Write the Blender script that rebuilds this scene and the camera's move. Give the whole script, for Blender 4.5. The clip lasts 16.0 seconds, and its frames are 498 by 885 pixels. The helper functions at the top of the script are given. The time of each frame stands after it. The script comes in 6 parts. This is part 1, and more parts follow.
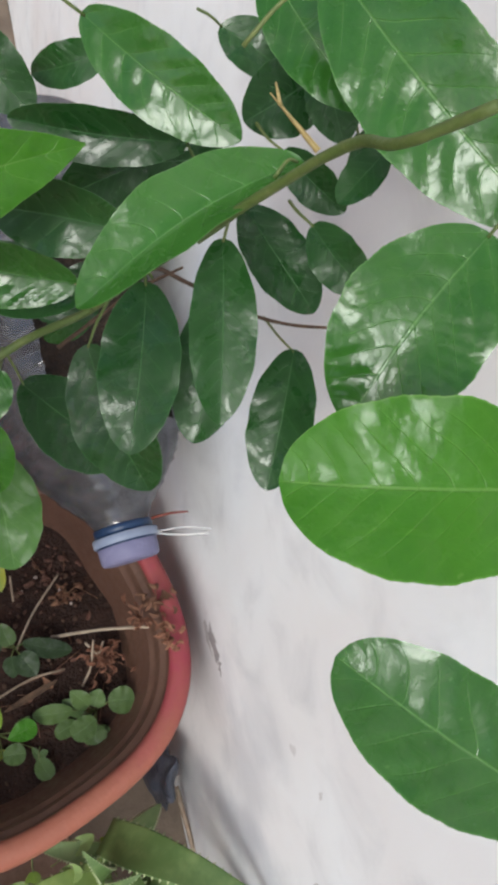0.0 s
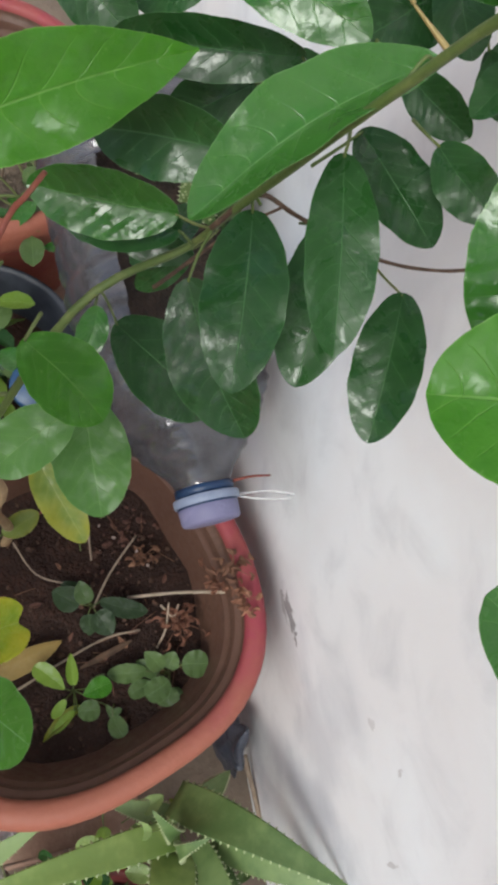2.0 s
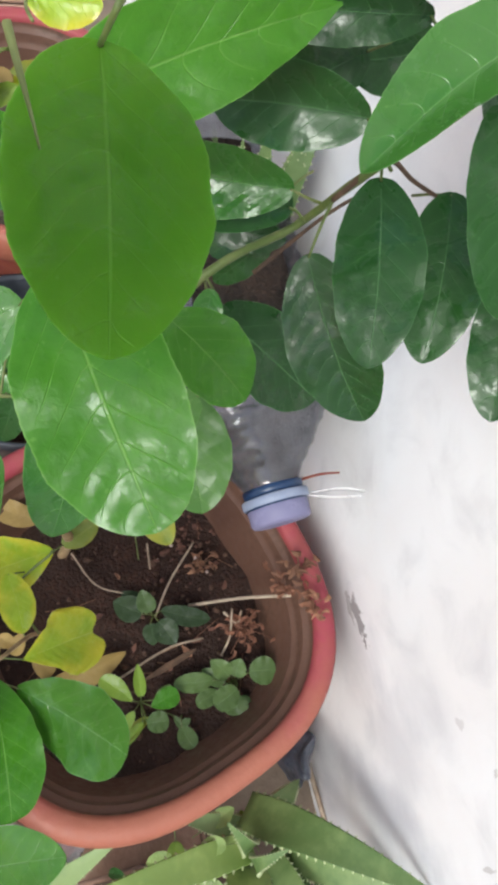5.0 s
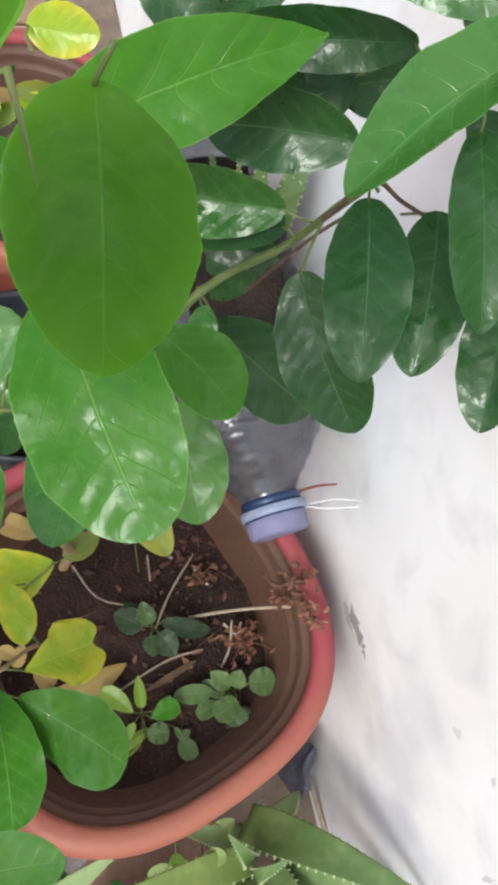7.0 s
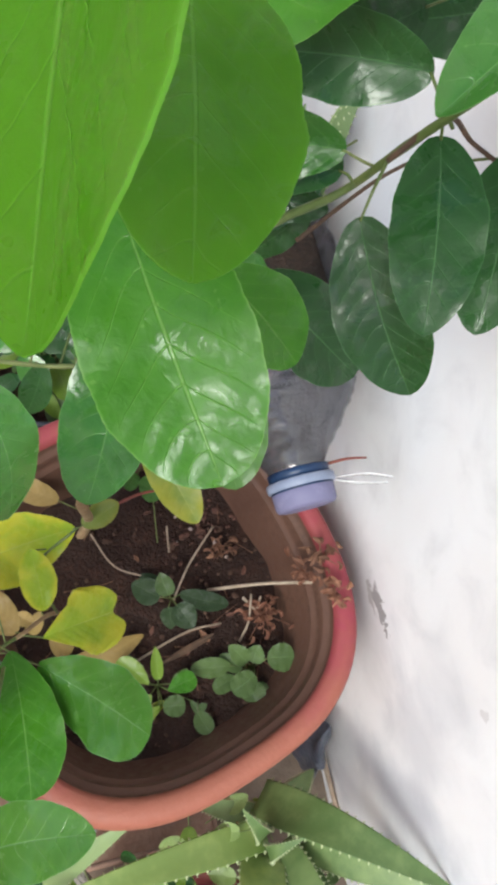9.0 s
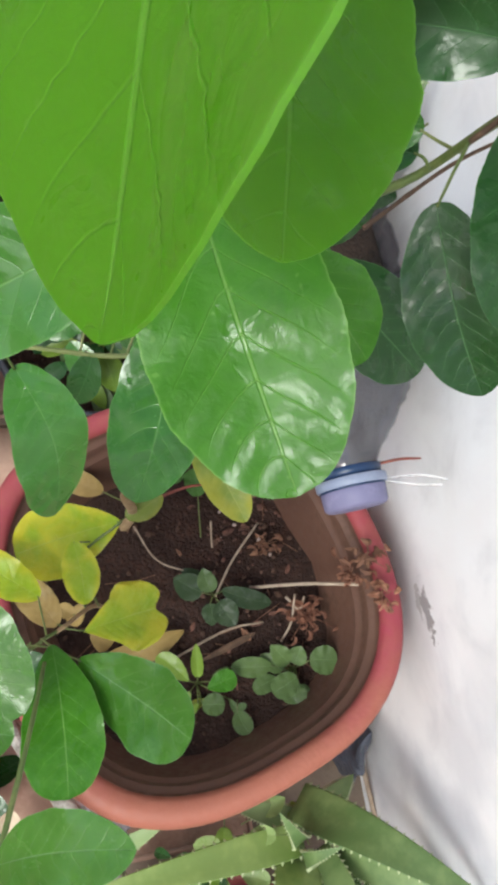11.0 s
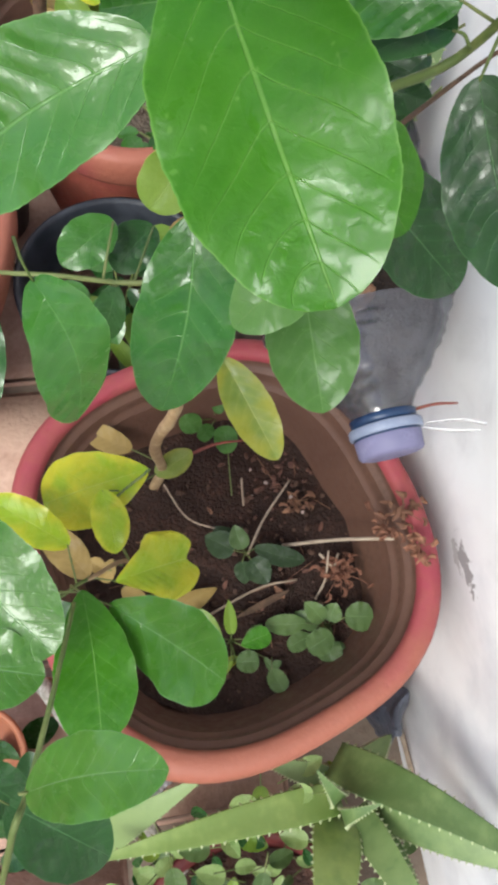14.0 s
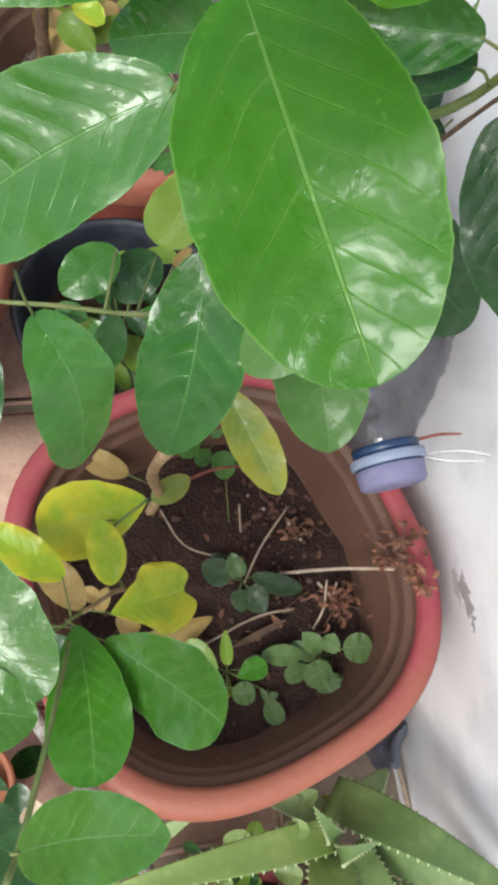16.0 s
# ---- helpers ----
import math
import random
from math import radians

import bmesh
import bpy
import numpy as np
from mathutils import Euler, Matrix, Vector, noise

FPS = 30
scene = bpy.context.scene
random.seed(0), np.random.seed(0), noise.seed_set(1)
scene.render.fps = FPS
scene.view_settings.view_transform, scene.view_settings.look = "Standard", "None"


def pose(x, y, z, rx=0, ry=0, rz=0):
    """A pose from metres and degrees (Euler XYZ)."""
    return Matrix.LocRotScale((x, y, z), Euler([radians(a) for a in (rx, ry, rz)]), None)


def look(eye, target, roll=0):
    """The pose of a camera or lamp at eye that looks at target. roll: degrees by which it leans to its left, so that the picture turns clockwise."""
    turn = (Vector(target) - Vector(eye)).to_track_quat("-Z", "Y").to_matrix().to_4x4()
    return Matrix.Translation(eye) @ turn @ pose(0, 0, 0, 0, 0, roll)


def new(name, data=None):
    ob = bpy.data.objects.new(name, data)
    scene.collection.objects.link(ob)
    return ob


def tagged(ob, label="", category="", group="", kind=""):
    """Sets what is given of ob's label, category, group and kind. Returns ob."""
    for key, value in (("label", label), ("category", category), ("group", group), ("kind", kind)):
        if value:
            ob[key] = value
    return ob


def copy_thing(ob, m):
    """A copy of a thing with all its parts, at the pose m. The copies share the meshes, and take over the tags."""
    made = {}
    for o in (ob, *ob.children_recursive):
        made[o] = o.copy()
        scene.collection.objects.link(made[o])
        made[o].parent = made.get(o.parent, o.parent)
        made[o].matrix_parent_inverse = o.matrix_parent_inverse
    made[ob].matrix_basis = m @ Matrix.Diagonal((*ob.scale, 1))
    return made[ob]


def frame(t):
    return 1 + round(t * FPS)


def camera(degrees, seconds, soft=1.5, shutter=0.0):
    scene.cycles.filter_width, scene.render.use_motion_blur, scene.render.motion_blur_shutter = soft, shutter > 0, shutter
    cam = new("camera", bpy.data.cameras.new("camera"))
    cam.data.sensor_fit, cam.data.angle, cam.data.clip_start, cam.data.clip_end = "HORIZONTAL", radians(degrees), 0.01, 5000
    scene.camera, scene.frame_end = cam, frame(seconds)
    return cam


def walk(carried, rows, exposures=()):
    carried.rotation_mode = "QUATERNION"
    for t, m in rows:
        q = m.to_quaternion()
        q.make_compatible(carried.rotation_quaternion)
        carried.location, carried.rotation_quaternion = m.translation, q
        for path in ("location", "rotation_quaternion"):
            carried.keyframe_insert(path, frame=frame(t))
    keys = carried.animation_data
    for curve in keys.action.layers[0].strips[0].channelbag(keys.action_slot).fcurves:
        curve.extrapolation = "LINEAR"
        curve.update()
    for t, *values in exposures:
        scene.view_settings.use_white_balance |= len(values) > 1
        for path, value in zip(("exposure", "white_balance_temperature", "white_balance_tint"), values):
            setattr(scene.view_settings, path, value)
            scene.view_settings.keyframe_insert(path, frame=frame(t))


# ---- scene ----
cam = camera(36.78, 16.0, soft=4.0)
ROWS = [
    (0.0, -0.0147, 0.0114, 0.5514, 28.07, -18.04, -16.13),
    (0.5, -0.0111, 0.0121, 0.5456, 26.99, -15.66, -15.14),
    (1.0, -0.0103, 0.0122, 0.5444, 26.81, -14.78, -14.58),
    (1.5, -0.0101, 0.0095, 0.5419, 26.21, -14.51, -14.11),
    (2.0, -0.0185, 0.0098, 0.5368, 25.37, -14.21, -11.77),
    (2.5, -0.0329, 0.0083, 0.5288, 25.41, -14.78, -12.54),
    (3.0, -0.0383, 0.0133, 0.5186, 24.07, -12.41, -9.43),
    (3.5, -0.0406, 0.0149, 0.5182, 25.24, -12.17, -10.51),
    (4.0, -0.0407, 0.0125, 0.5201, 26.69, -12.24, -13.08),
    (4.5, -0.0408, 0.0124, 0.5211, 26.64, -12.42, -13.50),
    (7.0, -0.0406, 0.0097, 0.5263, 27.79, -12.15, -13.73),
    (7.5, -0.0432, 0.0099, 0.5245, 27.14, -12.91, -13.99),
    (8.0, -0.0467, 0.0108, 0.5154, 25.71, -12.80, -12.18),
    (10.5, -0.0445, 0.0129, 0.5115, 26.13, -11.73, -11.50),
    (11.0, -0.0468, 0.0167, 0.5051, 24.75, -10.17, -8.87),
    (11.5, -0.0495, 0.0148, 0.5070, 26.43, -9.86, -8.77),
    (12.0, -0.0502, 0.0138, 0.5109, 27.40, -10.78, -9.09),
    (12.5, -0.0491, 0.0141, 0.5094, 25.91, -10.03, -10.49),
    (13.0, -0.0445, 0.0146, 0.5015, 24.24, -8.62, -10.48),
    (13.5, -0.0397, 0.0016, 0.4976, 23.34, -7.67, -11.83),
    (14.0, -0.0464, 0.0064, 0.4917, 23.49, -7.67, -8.83),
    (14.5, -0.0519, 0.0118, 0.4944, 24.78, -7.92, -7.32),
    (15.0, -0.0542, 0.0128, 0.4937, 24.54, -7.83, -5.39),
    (15.5, -0.0517, 0.0133, 0.4880, 24.21, -8.29, -6.89),
    (16.0, -0.0478, 0.0141, 0.4885, 24.57, -8.46, -8.43),
]
walk(cam, [(t, pose(*row)) for t, *row in ROWS], [(0.0, -0.08), (2.0, -0.06), (2.6, -0.04), (3.5, 0.36), (8.0, 0.38), (11.0, 0.40), (13.0, 0.42), (14.0, 0.48), (15.5, 0.48), (16.0, 0.38)])

# ---- light ----
world = bpy.data.worlds.new("sky")
scene.world = world
world.use_nodes = True
wn = world.node_tree
sky = wn.nodes.new("ShaderNodeTexSky")
sky.sky_type = "NISHITA"
sky.sun_disc = False
sky.sun_elevation, sky.sun_rotation = radians(45.6), radians(225)
sky.air_density, sky.dust_density = 1.0, 3.0
wn.links.new(sky.outputs["Color"], wn.nodes["Background"].inputs["Color"])
wn.nodes["Background"].inputs["Strength"].default_value = 0.15
sun_data = bpy.data.lights.new("sun", "SUN")
sun_data.energy, sun_data.angle, sun_data.color = 1.75, radians(26), (0.92, 1.0, 0.96)
sun = new("sun", sun_data)
sun.matrix_world = look((-1.35, -1.25, 2.05), (0, 0.1, 0.1))


# ---- materials ----
class Nodes:
    """A small writer of node materials."""

    def __init__(self, name):
        self.mat = bpy.data.materials.new(name)
        self.mat.use_nodes = True
        self.tree = self.mat.node_tree
        self.bsdf = self.tree.nodes["Principled BSDF"]
        self.out = self.tree.nodes["Material Output"]

    def add(self, kind, **values):
        n = self.tree.nodes.new(kind)
        for key, value in values.items():
            setattr(n, key, value)
        return n

    def put(self, socket, value):
        if isinstance(value, bpy.types.NodeSocket):
            self.tree.links.new(value, socket)
        elif isinstance(value, tuple) and len(value) == 3 and socket.type == "RGBA":
            socket.default_value = (*value, 1)
        else:
            socket.default_value = value

    def math(self, op, a, b=0.0, c=None, clamp=False):
        n = self.add("ShaderNodeMath", operation=op, use_clamp=clamp)
        self.put(n.inputs[0], a)
        self.put(n.inputs[1], b)
        if c is not None:
            self.put(n.inputs[2], c)
        return n.outputs[0]

    def ramp(self, x, lo, hi, a=0.0, b=1.0):
        n = self.add("ShaderNodeMapRange", interpolation_type="SMOOTHSTEP")
        for i, v in enumerate((x, lo, hi, a, b)):
            self.put(n.inputs[i], v)
        return n.outputs[0]

    def mix(self, k, a, b):
        n = self.add("ShaderNodeMix", data_type="RGBA")
        self.put(n.inputs[0], k)
        self.put(n.inputs[6], a)
        self.put(n.inputs[7], b)
        return n.outputs[2]

    def place(self):
        return self.add("ShaderNodeTexCoord").outputs["Object"]

    def noise(self, scale, detail=4.0, rough=0.55, at=None, warp=0.0):
        n = self.add("ShaderNodeTexNoise")
        self.put(n.inputs["Vector"], at if at is not None else self.place())
        n.inputs["Scale"].default_value = scale
        n.inputs["Detail"].default_value = detail
        n.inputs["Roughness"].default_value = rough
        n.inputs["Distortion"].default_value = warp
        return n.outputs["Fac"]

    def bump(self, height, strength, distance):
        n = self.add("ShaderNodeBump")
        n.inputs["Strength"].default_value = strength
        n.inputs["Distance"].default_value = distance
        self.put(n.inputs["Height"], height)
        self.put(self.bsdf.inputs["Normal"], n.outputs[0])
        return n.outputs[0]

    def set(self, **values):
        for key, value in values.items():
            self.put(self.bsdf.inputs[key.replace("_", " ")], value)
        return self.mat


def leaf_material(name, dark, light, rib, glow, rough=0.3, thin=0.3, mottle=0.5, ribs=0.16, damp=0.0, turned_edge=None, sheen=0.36):
    """A waxy leaf: midrib and side veins along the blade's own run, fine net of veinlets, mottling at two scales."""
    n = Nodes(name)
    sep = n.add("ShaderNodeSeparateXYZ")
    n.put(sep.inputs[0], n.add("ShaderNodeUVMap", uv_map="blade").outputs[0])
    along, across = sep.outputs[0], sep.outputs[1]
    run = n.add("ShaderNodeSeparateXYZ")
    n.put(run.inputs[0], n.add("ShaderNodeUVMap", uv_map="vein").outputs[0])
    side = n.math("ABSOLUTE", n.math("SUBTRACT", n.math("MULTIPLY", across, 2.0), 1.0))
    big, fine = n.noise(90, 3), n.noise(620, 3)
    tint = n.add("ShaderNodeObjectInfo").outputs["Random"]
    k = n.math("ADD", n.math("MULTIPLY", big, mottle), n.math("MULTIPLY", fine, 0.25))
    k = n.math("ADD", k, n.math("MULTIPLY", tint, 0.35), clamp=True)
    # distance from the nearest side vein, 0 on it and 1 midway between two
    off = n.math("ABSOLUTE", n.math("SINE", n.math("MULTIPLY", n.math("ADD", run.outputs[0], n.math("MULTIPLY", n.math("SUBTRACT", n.noise(260, 2), 0.5), 0.06)), math.pi)))
    fade = n.ramp(side, 0.98, 0.35)
    vein = n.math("MULTIPLY", n.ramp(off, 0.13, 0.02), fade)
    k = n.math("ADD", k, n.math("MULTIPLY", n.math("SUBTRACT", 0.6, off), 0.12 if ribs else 0.0))
    colour = n.mix(n.ramp(k, 0.2, 0.85), dark, light)
    if turned_edge:
        ripe = n.math("ADD", n.math("MULTIPLY", n.math("POWER", side, 2.0), 0.42), n.math("MULTIPLY", n.noise(75, 3, warp=0.5), 1.3))
        colour = n.mix(n.ramp(n.math("ADD", ripe, n.math("MULTIPLY", along, 0.2)), 0.70, 1.25), colour, turned_edge)
    net = n.add("ShaderNodeTexVoronoi", feature="DISTANCE_TO_EDGE")
    n.put(net.inputs["Vector"], n.place())
    net.inputs["Scale"].default_value = 900
    veinlet = n.ramp(net.outputs["Distance"], 0.10, 0.02)
    spine = n.ramp(side, 0.030, 0.010)
    colour = n.mix(n.math("MULTIPLY", veinlet, 0.035 if ribs else 0.0), colour, rib)
    colour = n.mix(n.math("MULTIPLY", vein, 0.26 if ribs else 0.0), colour, rib)
    colour = n.mix(n.math("MULTIPLY", spine, 0.55), colour, rib)
    specks = n.math("MULTIPLY", n.ramp(n.noise(700, 1), 0.71, 0.77), 0.35)
    colour = n.mix(specks, colour, rib)
    edge = n.ramp(side, 0.968, 0.997)
    colour = n.mix(n.math("MULTIPLY", edge, 0.6), colour, rib)
    wet = n.noise(150, 3, 0.6, warp=1.0)
    relief = n.math("ADD", n.math("MULTIPLY", n.noise(190, 2), 0.55), n.math("MULTIPLY", n.noise(95, 1), 0.8))
    relief = n.math("ADD", relief, n.math("MULTIPLY", n.noise(640, 3, 0.6, warp=0.8), 0.14))
    dip = n.math("ADD", n.math("MULTIPLY", vein, ribs * 0.9), n.math("MULTIPLY", spine, 0.2))
    normal = n.bump(n.math("SUBTRACT", relief, dip), 0.55, 0.0010)
    n.set(Base_Color=colour, Roughness=n.ramp(wet, 0.45 - damp, 0.64 - damp, rough + 0.12, max(0.12, rough - 0.12)), IOR=1.5, Specular_IOR_Level=n.ramp(wet, 0.45 - damp, 0.64 - damp, sheen, sheen + 0.26))
    back = n.add("ShaderNodeBsdfTranslucent")
    n.put(back.inputs["Color"], n.mix(0.65, colour, glow))
    n.put(back.inputs["Normal"], normal)
    both = n.add("ShaderNodeMixShader")
    both.inputs[0].default_value = thin
    n.tree.links.new(n.bsdf.outputs[0], both.inputs[1])
    n.tree.links.new(back.outputs[0], both.inputs[2])
    n.tree.links.new(both.outputs[0], n.out.inputs["Surface"])
    return n.mat


def mottled(name, a, b, scale, rough, bump=0.3, deep=0.001, fine=6.0, lo=0.35, hi=0.68, spec=0.5):
    """A plain matter with grain and blotches."""
    n = Nodes(name)
    big, small = n.noise(scale, 4, warp=0.4), n.noise(scale * fine, 4)
    tint = n.add("ShaderNodeObjectInfo").outputs["Random"]
    k = n.math("ADD", n.math("MULTIPLY", big, 0.65), n.math("MULTIPLY", small, 0.35))
    k = n.math("ADD", k, n.math("MULTIPLY", n.math("SUBTRACT", tint, 0.5), 0.2))
    n.bump(n.math("ADD", big, small), bump, deep)
    n.put(n.bsdf.inputs["Specular IOR Level"], spec)
    return n.set(Base_Color=n.mix(n.ramp(k, lo, hi), a, b), Roughness=n.ramp(small, 0.3, 0.7, rough - 0.08, min(1, rough + 0.08)))


BRIGHT = leaf_material("young citrus leaf", (0.044, 0.175, 0.012), (0.080, 0.262, 0.024), (0.22, 0.44, 0.10), (0.11, 0.50, 0.012), 0.25, 0.38, sheen=0.24)
MID = leaf_material("citrus leaf", (0.028, 0.125, 0.016), (0.058, 0.200, 0.030), (0.16, 0.36, 0.10), (0.07, 0.30, 0.014), 0.22, 0.26, damp=0.08, sheen=0.48)
YOUNG = leaf_material("thin young leaf", (0.066, 0.205, 0.009), (0.130, 0.325, 0.018), (0.24, 0.46, 0.08), (0.26, 0.68, 0.018), 0.34, 0.61, 0.9, 0.12)
SHRUB = leaf_material("shrub leaf", (0.050, 0.170, 0.018), (0.092, 0.250, 0.034), (0.2, 0.38, 0.15), (0.12, 0.38, 0.02), 0.20, 0.34, 0.5, 0.16, damp=0.09, sheen=0.46)
DARK = leaf_material("old citrus leaf", (0.010, 0.052, 0.010), (0.023, 0.092, 0.019), (0.08, 0.20, 0.07), (0.04, 0.16, 0.02), 0.29, 0.18, 0.5, 0.08)
YELLOW = leaf_material("yellowing leaf", (0.24, 0.41, 0.020), (0.37, 0.53, 0.035), (0.55, 0.64, 0.14), (0.56, 0.72, 0.02), 0.22, 0.40, 0.9, 0.14, turned_edge=(0.66, 0.61, 0.045))
PALE = leaf_material("leaf underside", (0.056, 0.155, 0.026), (0.086, 0.21, 0.042), (0.17, 0.33, 0.10), (0.13, 0.36, 0.03), 0.48, 0.32)
OLIVE = leaf_material("ageing leaf", (0.085, 0.165, 0.03), (0.18, 0.24, 0.04), (0.34, 0.36, 0.1), (0.26, 0.30, 0.02), 0.4, 0.3, 0.8, 0.1, turned_edge=(0.26, 0.27, 0.03))
OCHRE = leaf_material("withered leaf", (0.20, 0.135, 0.045), (0.38, 0.27, 0.10), (0.4, 0.28, 0.12), (0.4, 0.25, 0.05), 0.6, 0.25, 0.8, 0.1)
WEEDDARK = leaf_material("dull weed leaf", (0.020, 0.043, 0.017), (0.040, 0.075, 0.028), (0.09, 0.15, 0.06), (0.06, 0.15, 0.02), 0.6, 0.2, 0.5, 0.0)
WEED = leaf_material("weed leaf", (0.060, 0.108, 0.032), (0.11, 0.182, 0.054), (0.2, 0.34, 0.13), (0.2, 0.4, 0.06), 0.5, 0.25, 0.5, 0.0)
LIME = leaf_material("fresh weed leaf", (0.13, 0.24, 0.025), (0.21, 0.32, 0.045), (0.35, 0.5, 0.12), (0.3, 0.5, 0.03), 0.4, 0.3, 0.5, 0.0)
BARK = mottled("tan bark", (0.32, 0.21, 0.11), (0.52, 0.39, 0.23), 120, 0.75, 0.5, 0.0008)
GREENWOOD = mottled("green twig bark", (0.085, 0.13, 0.03), (0.17, 0.20, 0.065), 140, 0.6, 0.4, 0.0006)
GREENSTEM = mottled("dark green stem skin", (0.028, 0.062, 0.018), (0.065, 0.115, 0.034), 160, 0.5, 0.3, 0.0005)
BROWNWOOD = mottled("brown twig bark", (0.07, 0.04, 0.025), (0.17, 0.1, 0.06), 160, 0.75, 0.4, 0.0006)
GREYWOOD = mottled("weathered stick bark", (0.14, 0.12, 0.1), (0.5, 0.48, 0.43), 90, 0.85, 0.7, 0.0015)
THORN = mottled("tan thorn", (0.36, 0.26, 0.10), (0.5, 0.38, 0.16), 200, 0.5, 0.2, 0.0003)
REDTWIG = mottled("red-brown twig skin", (0.20, 0.05, 0.035), (0.34, 0.10, 0.06), 150, 0.6)
STRAW = mottled("dry straw stem", (0.27, 0.20, 0.145), (0.43, 0.345, 0.26), 200, 0.8, 0.3, 0.0004)
HUSK = mottled("dry brown husk", (0.13, 0.058, 0.034), (0.30, 0.155, 0.088), 260, 0.8, 0.4, 0.0006)
SOIL = mottled("damp soil", (0.030, 0.0120, 0.0073), (0.078, 0.031, 0.0185), 70, 0.85, 1.0, 0.004, 7)
DRYSOIL = mottled("dry grey-brown soil", (0.10, 0.076, 0.056), (0.22, 0.172, 0.13), 60, 0.95, 1.0, 0.004, 7)
DARKSOIL = mottled("dark wet soil", (0.02, 0.013, 0.009), (0.07, 0.042, 0.028), 70, 0.85, 1.0, 0.004, 7)
CRUMB = mottled("soil crumb", (0.026, 0.013, 0.009), (0.105, 0.055, 0.037), 150, 0.9, 0.8, 0.001)
PEBBLE = mottled("pale grit", (0.3, 0.22, 0.19), (0.5, 0.42, 0.38), 200, 0.8, 0.3, 0.0004)
PAVER = mottled("clay paver", (0.36, 0.22, 0.165), (0.52, 0.36, 0.28), 28, 0.85, 0.5, 0.0015, 9)
GREYPLASTIC = mottled("dusty grey plastic", (0.014, 0.018, 0.027), (0.04, 0.046, 0.06), 60, 0.55, 0.15, 0.0006)
BLUEBLACK = mottled("blue-black plastic film", (0.035, 0.042, 0.06), (0.075, 0.085, 0.115), 50, 0.35, 0.5, 0.002)
CAPMAT = mottled("lilac bottle cap plastic", (0.165, 0.16, 0.275), (0.225, 0.22, 0.35), 120, 0.58, 0.08, 0.0003)
RINGMAT = mottled("pale blue ring plastic", (0.215, 0.255, 0.36), (0.30, 0.345, 0.455), 120, 0.4, 0.08, 0.0003)
NECKMAT = mottled("deep blue neck band", (0.008, 0.026, 0.07), (0.014, 0.042, 0.11), 120, 0.35, 0.08, 0.0003)
STRIPMAT = mottled("clear plastic strip", (0.6, 0.6, 0.62), (0.75, 0.75, 0.76), 120, 0.3, 0.05, 0.0002)
ALOE = mottled("aloe skin", (0.090, 0.160, 0.050), (0.19, 0.275, 0.10), 30, 0.45, 0.2, 0.0008)
ALOELIGHT = mottled("sunned aloe skin", (0.15, 0.235, 0.055), (0.26, 0.35, 0.10), 30, 0.45, 0.2, 0.0008)
SPINE = mottled("pale aloe tooth", (0.36, 0.43, 0.22), (0.48, 0.53, 0.32), 200, 0.5, 0.1, 0.0003)
TERRAIN = mottled("trodden earth", (0.12, 0.09, 0.07), (0.22, 0.17, 0.13), 3, 0.95, 0.5, 0.01, 12)


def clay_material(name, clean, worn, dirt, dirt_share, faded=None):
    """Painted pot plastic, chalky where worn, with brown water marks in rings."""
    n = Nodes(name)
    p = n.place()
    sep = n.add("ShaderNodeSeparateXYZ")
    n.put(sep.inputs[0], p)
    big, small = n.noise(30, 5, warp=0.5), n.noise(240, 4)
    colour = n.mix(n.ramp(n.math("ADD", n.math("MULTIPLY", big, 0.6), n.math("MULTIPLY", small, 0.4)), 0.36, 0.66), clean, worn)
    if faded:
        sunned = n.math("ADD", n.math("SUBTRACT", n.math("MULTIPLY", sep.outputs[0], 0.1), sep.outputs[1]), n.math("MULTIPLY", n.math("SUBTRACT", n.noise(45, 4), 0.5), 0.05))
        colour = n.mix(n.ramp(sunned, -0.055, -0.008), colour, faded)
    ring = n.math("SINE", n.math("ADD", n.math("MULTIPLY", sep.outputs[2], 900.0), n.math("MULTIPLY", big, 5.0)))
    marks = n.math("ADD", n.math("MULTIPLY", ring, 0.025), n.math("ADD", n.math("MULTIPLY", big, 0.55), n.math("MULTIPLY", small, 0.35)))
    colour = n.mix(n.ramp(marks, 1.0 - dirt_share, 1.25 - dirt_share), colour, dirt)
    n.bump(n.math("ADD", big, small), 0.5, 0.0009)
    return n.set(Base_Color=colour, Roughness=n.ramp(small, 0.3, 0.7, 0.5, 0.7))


RIM = clay_material("red rim plastic", (0.29, 0.038, 0.060), (0.305, 0.066, 0.064), (0.23, 0.095, 0.066), 0.32, (0.315, 0.104, 0.066))
POTBODY = clay_material("red pot plastic", (0.34, 0.075, 0.06), (0.42, 0.13, 0.085), (0.16, 0.085, 0.055), 0.5)
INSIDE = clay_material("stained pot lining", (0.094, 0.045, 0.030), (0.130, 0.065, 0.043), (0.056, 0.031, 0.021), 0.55)


